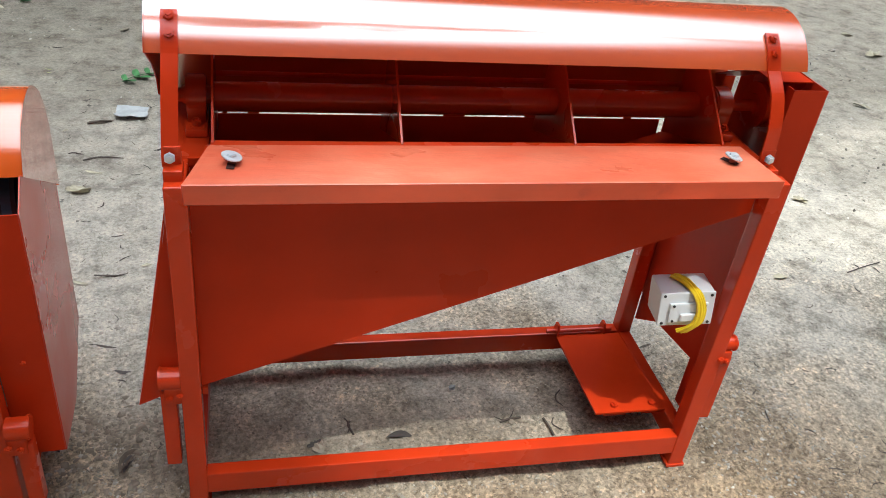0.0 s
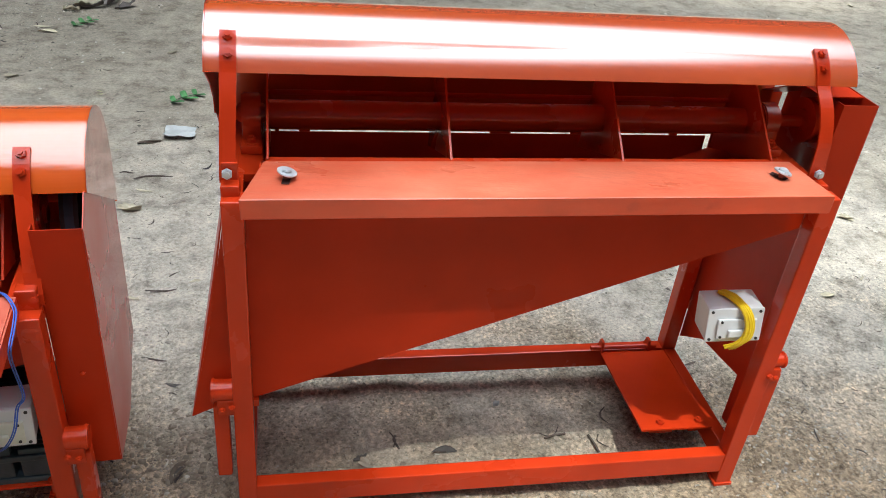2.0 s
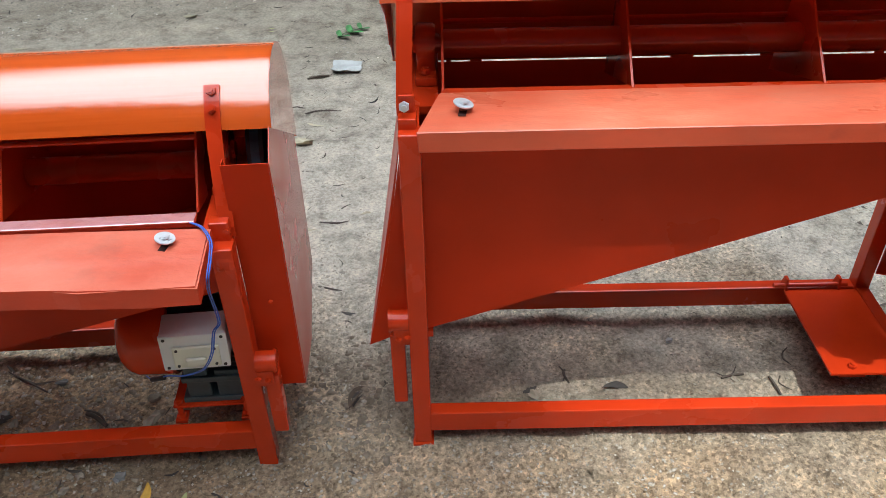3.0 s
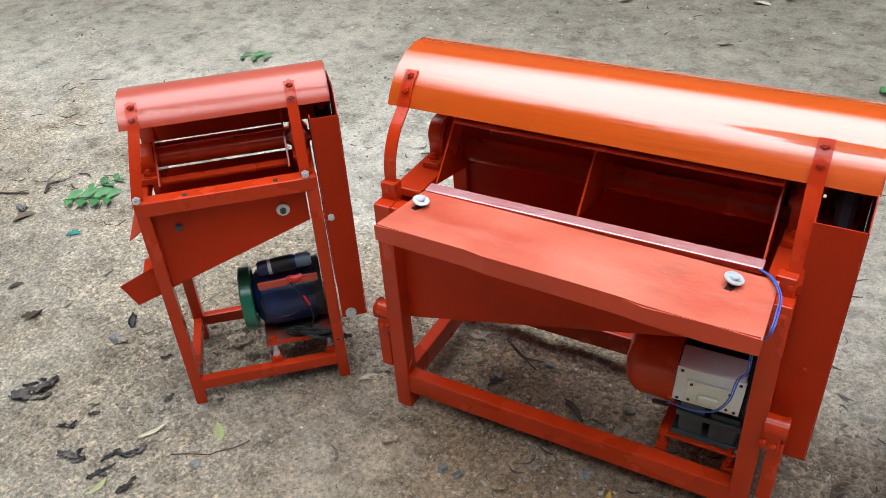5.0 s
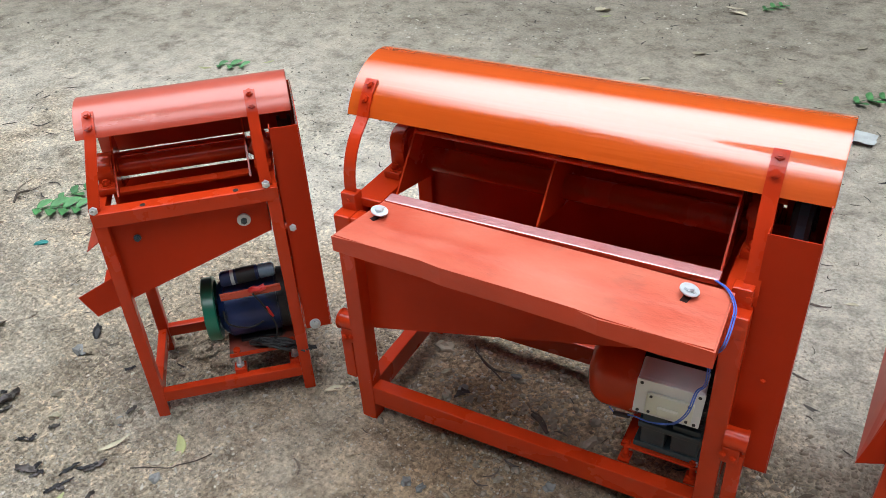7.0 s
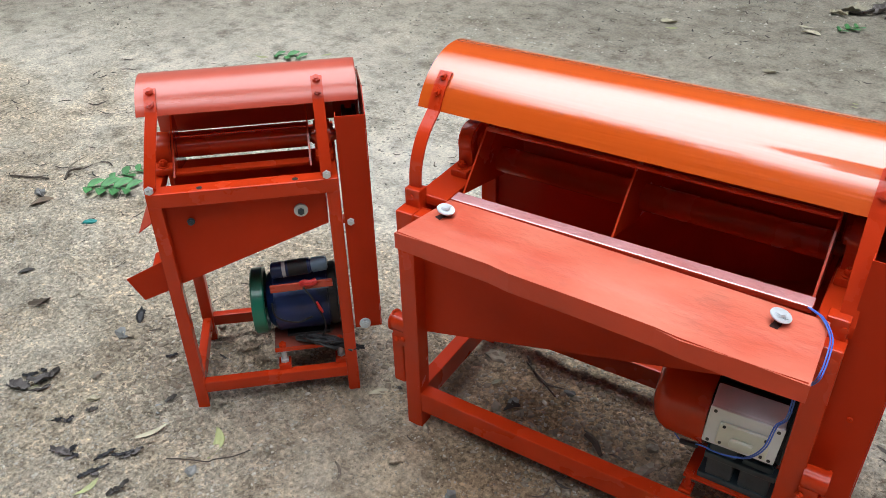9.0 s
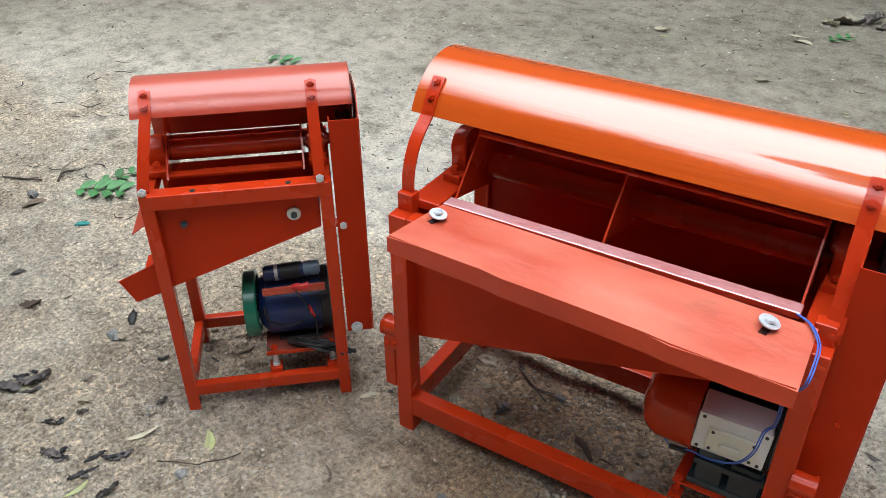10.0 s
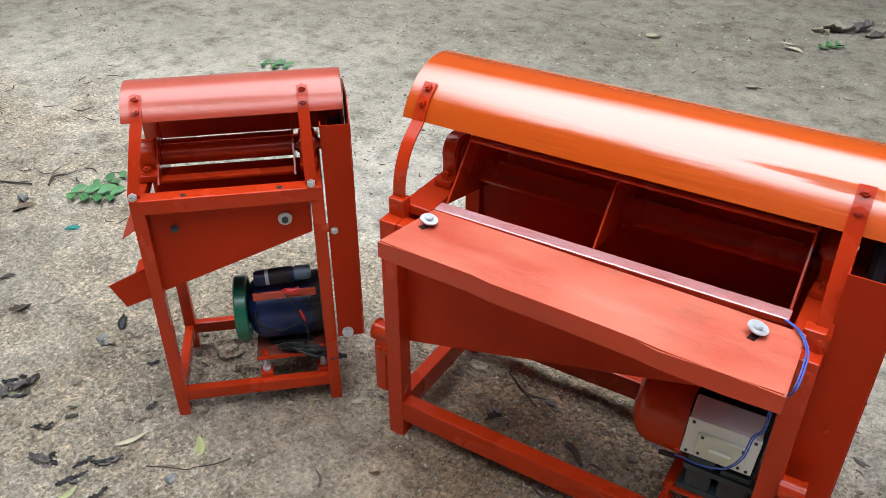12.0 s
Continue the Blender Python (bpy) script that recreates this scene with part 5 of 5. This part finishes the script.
for k, (x, y, a, b) in enumerate(((-1.039, 0.212, 0.027, 0.017), (-0.923, 0.103, 0.014, 0.011), (-0.891, 0.078, 0.012, 0.008), (-0.949, 0.065, 0.016, 0.011), (-0.826, 0.198, 0.013, 0.009), (-0.587, 0.088, 0.022, 0.012), (-0.597, 0.143, 0.012, 0.014), (-0.892, -0.205, 0.013, 0.012), (-0.696, -0.065, 0.01, 0.008), (-0.717, -0.104, 0.011, 0.008), (-0.613, -0.07, 0.014, 0.011), (-0.796, -0.192, 0.011, 0.005), (-0.714, -0.072, 0.007, 0.007), (-0.857, -0.2, 0.012, 0.009), (0.736, 0.176, 0.011, 0.007), (0.782, 0.175, 0.008, 0.006), (0.614, 0.306, 0.011, 0.007), (0.695, 0.261, 0.007, 0.005), (0.269, 0.132, 0.018, 0.013), (-1.9, -0.258, 0.02, 0.014), (-1.878, -0.213, 0.024, 0.016), (-1.826, -0.388, 0.015, 0.009), (-1.609, -0.383, 0.018, 0.009), (-1.505, -0.288, 0.014, 0.011), (-1.427, -0.426, 0.013, 0.008), (-1.393, -0.464, 0.012, 0.012))):
    stone(x, y, a, b, min(a, b) * 0.7, (k * 47) % 180, (lump_mat, slate_mat, lump_mat)[k % 3], "rough lump of stone in loose soil", k + 50, group="grey stones")


# grit, crumbs of earth and leaf litter
def scatter_stones(name, count, size, area, seed, mat, label, thick=None, fine=False):
    """Small rounded lumps, each squeezed and turned its own way, half sunk in the ground."""
    rnd = np.random.RandomState(seed)
    bm = bmesh.new()
    if fine:
        bmesh.ops.create_icosphere(bm, subdivisions=1, radius=1)
    else:
        for c in ((1, 0, 0), (-1, 0, 0), (0, 1, 0), (0, -1, 0), (0, 0, 1), (0, 0, -1)):
            bm.verts.new(c)
        bmesh.ops.convex_hull(bm, input=bm.verts)
    bm.verts.index_update()
    base = np.array([v.co[:] for v in bm.verts])
    tris = np.array([[v.index for v in f.verts] for f in bm.faces])
    bm.free()
    verts, faces = [], []
    made = 0
    while made < count:
        x, y = rnd.uniform(area[0], area[1]), rnd.uniform(area[2], area[3])
        if thick and rnd.rand() > thick(x, y):
            continue
        s = size[0] + (size[1] - size[0]) * rnd.rand() ** 4
        v = base * (1 + rnd.uniform(-0.45, 0.40, (len(base), 1)))
        a = rnd.rand() * 6.28
        c, n = math.cos(a), math.sin(a)
        v = v * s * np.array([rnd.uniform(0.7, 1.3), rnd.uniform(0.6, 1.0), rnd.uniform(0.35, 0.75)])
        v = np.stack([c * v[:, 0] - n * v[:, 1] + x, n * v[:, 0] + c * v[:, 1] + y, v[:, 2] + bumps(x, y) + (-0.12 if fine else 0.10) * s], 1)
        verts.append(v)
        faces.append(tris + len(base) * made)
        made += 1
    me = bpy.data.meshes.new(name)
    me.from_pydata(np.concatenate(verts).tolist(), [], np.concatenate(faces).tolist())
    me.polygons.foreach_set("use_smooth", [fine] * len(me.polygons))
    me.materials.append(mat)
    return tagged(new(name, me), label, "gravel", kind="stuff")


def worked(x, y):
    """More loose grit on the near side and round the narrow machine."""
    return 0.05 + 0.95 * max(0.0, min(1.0, 0.55 - 0.8 * y + 0.25 * max(0, -x - 0.6) - 0.45 * max(0.0, min(1.0, x - 0.7)) + 0.9 * noise.noise(Vector((x * 1.6, y * 1.6, 3)))))


scatter_stones("grit", 95000, (0.0012, 0.0046), (-3.1, 2.3, -0.75, 2.2), 5, grit_mat, "loose sand grit and small pebbles", worked)
scatter_stones("earth_crumbs", 34000, (0.0010, 0.0058), (-2.6, 1.6, -0.75, 0.9), 6, earth, "crumbs and small lumps of brown earth", worked, True)


def trampled(x, y):
    """Broken bits of crust lie round the narrow machine, under the next one and along the near side."""
    return max(0.0, min(1.0, 0.30 + 1.5 * noise.noise(Vector((x * 1.9, y * 1.9, 6))) + (0.35 if x < -1.2 else 0.0) + (0.4 if -1.1 < x < 0.1 and 0.0 < y < 0.6 else 0.0) - 0.5 * max(0.0, y)))


crust_mat = material("sandy_crust", (0.42, 0.38, 0.31), 0.92, 0, 0.25, 60, 0.5, 200)
island_colours(crust_mat, (0.29, 0.255, 0.205), (0.52, 0.475, 0.40))
scatter_stones("crust_crumbs", 17000, (0.0016, 0.0075), (-2.9, 1.7, -0.75, 0.9), 15, crust_mat, "flat broken bits of sandy crust", trampled, True)


def strewn(x, y):
    """Specks of crust and grit on the packed ground further off, in drifts."""
    return max(0.05, min(1.0, 0.35 + 1.4 * noise.noise(Vector((x * 1.1, y * 1.6, 12)))))


speck_mat = material("dirt_specks", (0.3, 0.27, 0.22), 0.92, 0, 0.25, 60)
island_colours(speck_mat, (0.10, 0.088, 0.07), (0.62, 0.58, 0.49))
scatter_stones("dirt_specks", 12000, (0.0022, 0.0105), (-4.6, 3.4, 0.7, 3.7), 17, speck_mat, "specks of dirt and small pebbles on packed ground", strewn)


def dug(x, y):
    """Broken earth lies under the motors of the two powered machines and thins out from there."""
    k = 0.0
    for cx, cy, r in ((-1.50, -0.06, 0.26), (-0.72, 0.12, 0.34), (-1.15, 0.10, 0.22), (-1.70, -0.25, 0.25), (-0.15, 0.15, 0.25)):
        k = max(k, 1.0 - math.hypot(x - cx, y - cy) / r)
    return max(0.0, k) * (0.35 + 1.1 * max(0.0, noise.noise(Vector((x * 6, y * 6, 2))) + 0.35))


brown_soil = material("moist_brown_soil", (0.27, 0.225, 0.17), 0.95, 0, 0.3, 30, 1.0, 120, gleam=0.2, relief=0.004)
scatter_stones("earth_clods", 7000, (0.0012, 0.011), (-2.1, 0.3, -0.5, 0.6), 8, brown_soil, "broken clods of dark brown earth", dug, True)


def litter(name, count, area, seed, mat, size, label, thick=None):
    """Shreds of dry leaf: short curled slips, each turned its own way."""
    rnd = random.Random(seed)
    verts, faces = [], []
    made = 0
    while made < count:
        x, y = rnd.uniform(*area[:2]), rnd.uniform(*area[2:])
        if thick and rnd.random() > thick(x, y):
            continue
        s = size[0] + (size[1] - size[0]) * rnd.random() ** 3
        w = s * rnd.uniform(0.05, 0.17)
        m = pose(x, y, bumps(x, y) + 0.002, rnd.uniform(-18, 18), rnd.uniform(-12, 12), rnd.uniform(0, 360))
        bow = rnd.uniform(-0.2, 0.3) * s
        k = len(verts)
        for i in range(5):
            u = i / 4
            wd = w * (0.15 + math.sin(math.pi * (0.1 + 0.8 * u)))
            for v in (-1, 1):
                verts.append(m @ Vector(((u - 0.5) * s, v * wd / 2 + bow * (2 * u - 1) ** 2, 0.25 * s * (u - 0.5) ** 2 + rnd.uniform(0, 0.06) * s)))
        for i in range(4):
            faces.append((k + 2 * i, k + 2 * i + 1, k + 2 * i + 3, k + 2 * i + 2))
        made += 1
    me = bpy.data.meshes.new(name)
    me.from_pydata(verts, [], faces)
    me.materials.append(mat)
    return tagged(new(name, me), label, "leaf litter", kind="stuff")


def drift(x, y):
    return max(0.0, min(1.0, 0.15 + 1.6 * noise.noise(Vector((x * 0.9, y * 0.9, 9))) + (0.45 if x < -1.6 and y < 1.2 else 0.12 if y > 1.5 else -0.25 if x > 1.0 else 0.0)))


litter_dark = material("dark_litter", (0.06, 0.05, 0.042), 0.85, 0, 0.3, 40)
island_colours(litter_dark, (0.03, 0.027, 0.025), (0.13, 0.10, 0.075))
litter_pale = material("pale_litter", (0.36, 0.32, 0.24), 0.8, 0, 0.2, 40)
island_colours(litter_pale, (0.20, 0.17, 0.12), (0.55, 0.51, 0.42))
litter("dark_leaf_litter", 4200, (-4.2, 3.2, -0.75, 4.0), 11, litter_dark, (0.003, 0.046), "scattered dark shreds of dry leaves", drift)
litter("pale_leaf_litter", 1500, (-4.2, 3.8, -0.75, 4.0), 12, litter_pale, (0.004, 0.042), "scattered pale shreds of dry leaves", drift)


# ---- unseen trees, added round the yard to shade it and darken reflections ----
crown_leaf = material("tree_leaf", (0.045, 0.085, 0.025), 0.55, 0, 0.3, 3)


def crown_mesh(seed, rx, ry, rz, count, size):
    """Many small leaves in clumps, thinner towards an uneven rim."""
    rnd = np.random.RandomState(seed)
    clumps = []
    while len(clumps) < 70:
        p = rnd.uniform(-1, 1, 3)
        if 0.25 < np.linalg.norm(p) < 1:
            clumps.append(p * (rx, ry, rz))
    verts, faces = [], []
    for k in range(count):
        c = clumps[rnd.randint(len(clumps))]
        p = c + rnd.normal(0, 0.17, 3) * (rx, ry, rz * 1.2)
        m = Euler(rnd.uniform(0, 6.28, 3)).to_matrix()
        s = size * rnd.uniform(0.6, 1.4)
        for q in ((-1, 0, 0), (0, -0.42, 0.08), (1, 0, 0), (0, 0.42, 0.08)):
            verts.append(Vector(p) + m @ (Vector(q) * s))
        faces.append((4 * k, 4 * k + 1, 4 * k + 2, 4 * k + 3))
    me = bpy.data.meshes.new("crown")
    me.from_pydata(verts, [], faces)
    me.materials.append(crown_leaf)
    return me


def tree(x, y, height, radius, depth, seed, leaves, lean=(0, 0), label="unseen broad-leaved tree with a dense green crown, added to block light"):
    """A tapered trunk with limbs, and a crown of leaves that may reach out to one side."""
    top = thing("tree", pose(x, y, 0), label, "tree", "trees round the yard")
    cx, cy = lean
    bm = bmesh.new()
    add_cyl(bm, (0, 0, -0.1), (0.05, 0.02, height * 0.45), 0.20, 14, r2=0.13)
    rnd = random.Random(seed)
    for k in range(7):
        a = k * 0.9 + rnd.uniform(-0.3, 0.3)
        tip = (cx + math.cos(a) * radius * 0.6, cy + math.sin(a) * radius * 0.6, height + rnd.uniform(-0.3, 0.3) * depth)
        mid = (tip[0] * 0.45, tip[1] * 0.45, height * 0.75)
        add_cyl(bm, (0.05, 0.02, height * 0.42), mid, 0.09, 8, r2=0.05)
        add_cyl(bm, mid, tip, 0.05, 8, r2=0.015)
    part("trunk", bm, bark, top, smooth=True)
    cr = new("crown", crown_mesh(seed, radius, radius * 0.8, depth, leaves, 0.11))
    cr.parent = top
    cr.location = (cx, cy, height)
    return top


tree(-5.5, -5.0, 4.2, 2.6, 2.4, 21, 5200)
tree(-4.0, -8.5, 4.4, 2.8, 2.6, 22, 5600)
tree(-8.5, 0.5, 4.4, 2.6, 2.4, 23, 5200)
tree(-2.7, -4.6, 4.3, 2.0, 2.6, 26, 9000)
tree(5.8, -4.8, 3.6, 2.2, 2.2, 27, 4200)
tree(-1.0, 8.2, 3.6, 2.0, 1.0, 31, 3600, (0.3, -3.2), "unseen broad-leaved tree with a low spreading crown, added for shade")


def shade_tree(x, y, high, boughs, seed, label):
    """An unseen tree added for shade: a tall bare trunk whose boughs spread flat leaf masses high over the yard. Each
    bough: where its shade falls, and how wide it is.
    """
    top = thing("shade_tree", pose(x, y, 0), label, "tree", "trees round the yard")
    rnd = np.random.RandomState(seed)
    bm = bmesh.new()
    add_cyl(bm, (0, 0, -0.1), (0.2, 0.1, high * 0.72), 0.42, 16, r2=0.24)
    verts, faces = [], []
    for sx, sy, rx, ry in boughs:
        h = high + rnd.uniform(-0.8, 0.8)
        c = np.array([sx - x, sy - y, h]) + np.array([sun_way.x, sun_way.y, 0]) / sun_way.z * h
        add_cyl(bm, (0.2, 0.1, high * 0.70), (c[0] * 0.5, c[1] * 0.5, h - 1.6), 0.04, 8, r2=0.03)
        add_cyl(bm, (c[0] * 0.5, c[1] * 0.5, h - 1.6), (c[0], c[1], h), 0.03, 8, r2=0.012)
        for k in range(int(1500 * rx * ry) + 60):
            a, q = rnd.uniform(0, 6.283), math.sqrt(rnd.rand()) * (1.0 + 0.10 * rnd.normal())
            p = c + np.array([math.cos(a) * q * rx, math.sin(a) * q * ry, rnd.normal(0, 0.35)])
            m = Euler(rnd.uniform(-0.9, 0.9, 3) + np.array([0, 0, a])).to_matrix()
            size = 0.10 * rnd.uniform(0.7, 1.4)
            n = len(verts)
            for d in ((-1, 0, 0), (0, -0.42, 0.08), (1, 0, 0), (0, 0.42, 0.08)):
                verts.append(Vector(p) + m @ (Vector(d) * size))
            faces.append((n, n + 1, n + 2, n + 3))
    part("trunk", bm, bark, top, smooth=True)
    me = bpy.data.meshes.new("crown")
    me.from_pydata(verts, [], faces)
    me.materials.append(crown_leaf)
    cr = new("crown", me)
    cr.parent = top
    return top


# boughs placed to shade the yard and leave sunlit gaps
shade_tree(8.2, -3.2, 24.0, ((-1.9, 0.35, 2.0, 1.8), (0.0, 0.60, 0.55, 0.33), (0.70, 0.67, 0.5, 0.33), (1.22, 0.64, 0.4, 0.32), (-1.1, 2.4, 1.3, 0.65), (-0.62, -0.45, 0.80, 1.0), (2.05, 0.12, 0.80, 0.60), (0.6, 3.2, 3.4, 1.0), (-3.4, 2.6, 2.3, 2.1), (1.9, -0.9, 0.8, 0.6), (-0.45, 1.5, 0.72, 0.95), (2.8, 2.85, 1.9, 0.8), (4.9, 2.9, 1.4, 1.2), (-2.6, -1.2, 1.6, 1.2)), 41, "unseen tall tree with high spreading leafy boughs, added for shade")
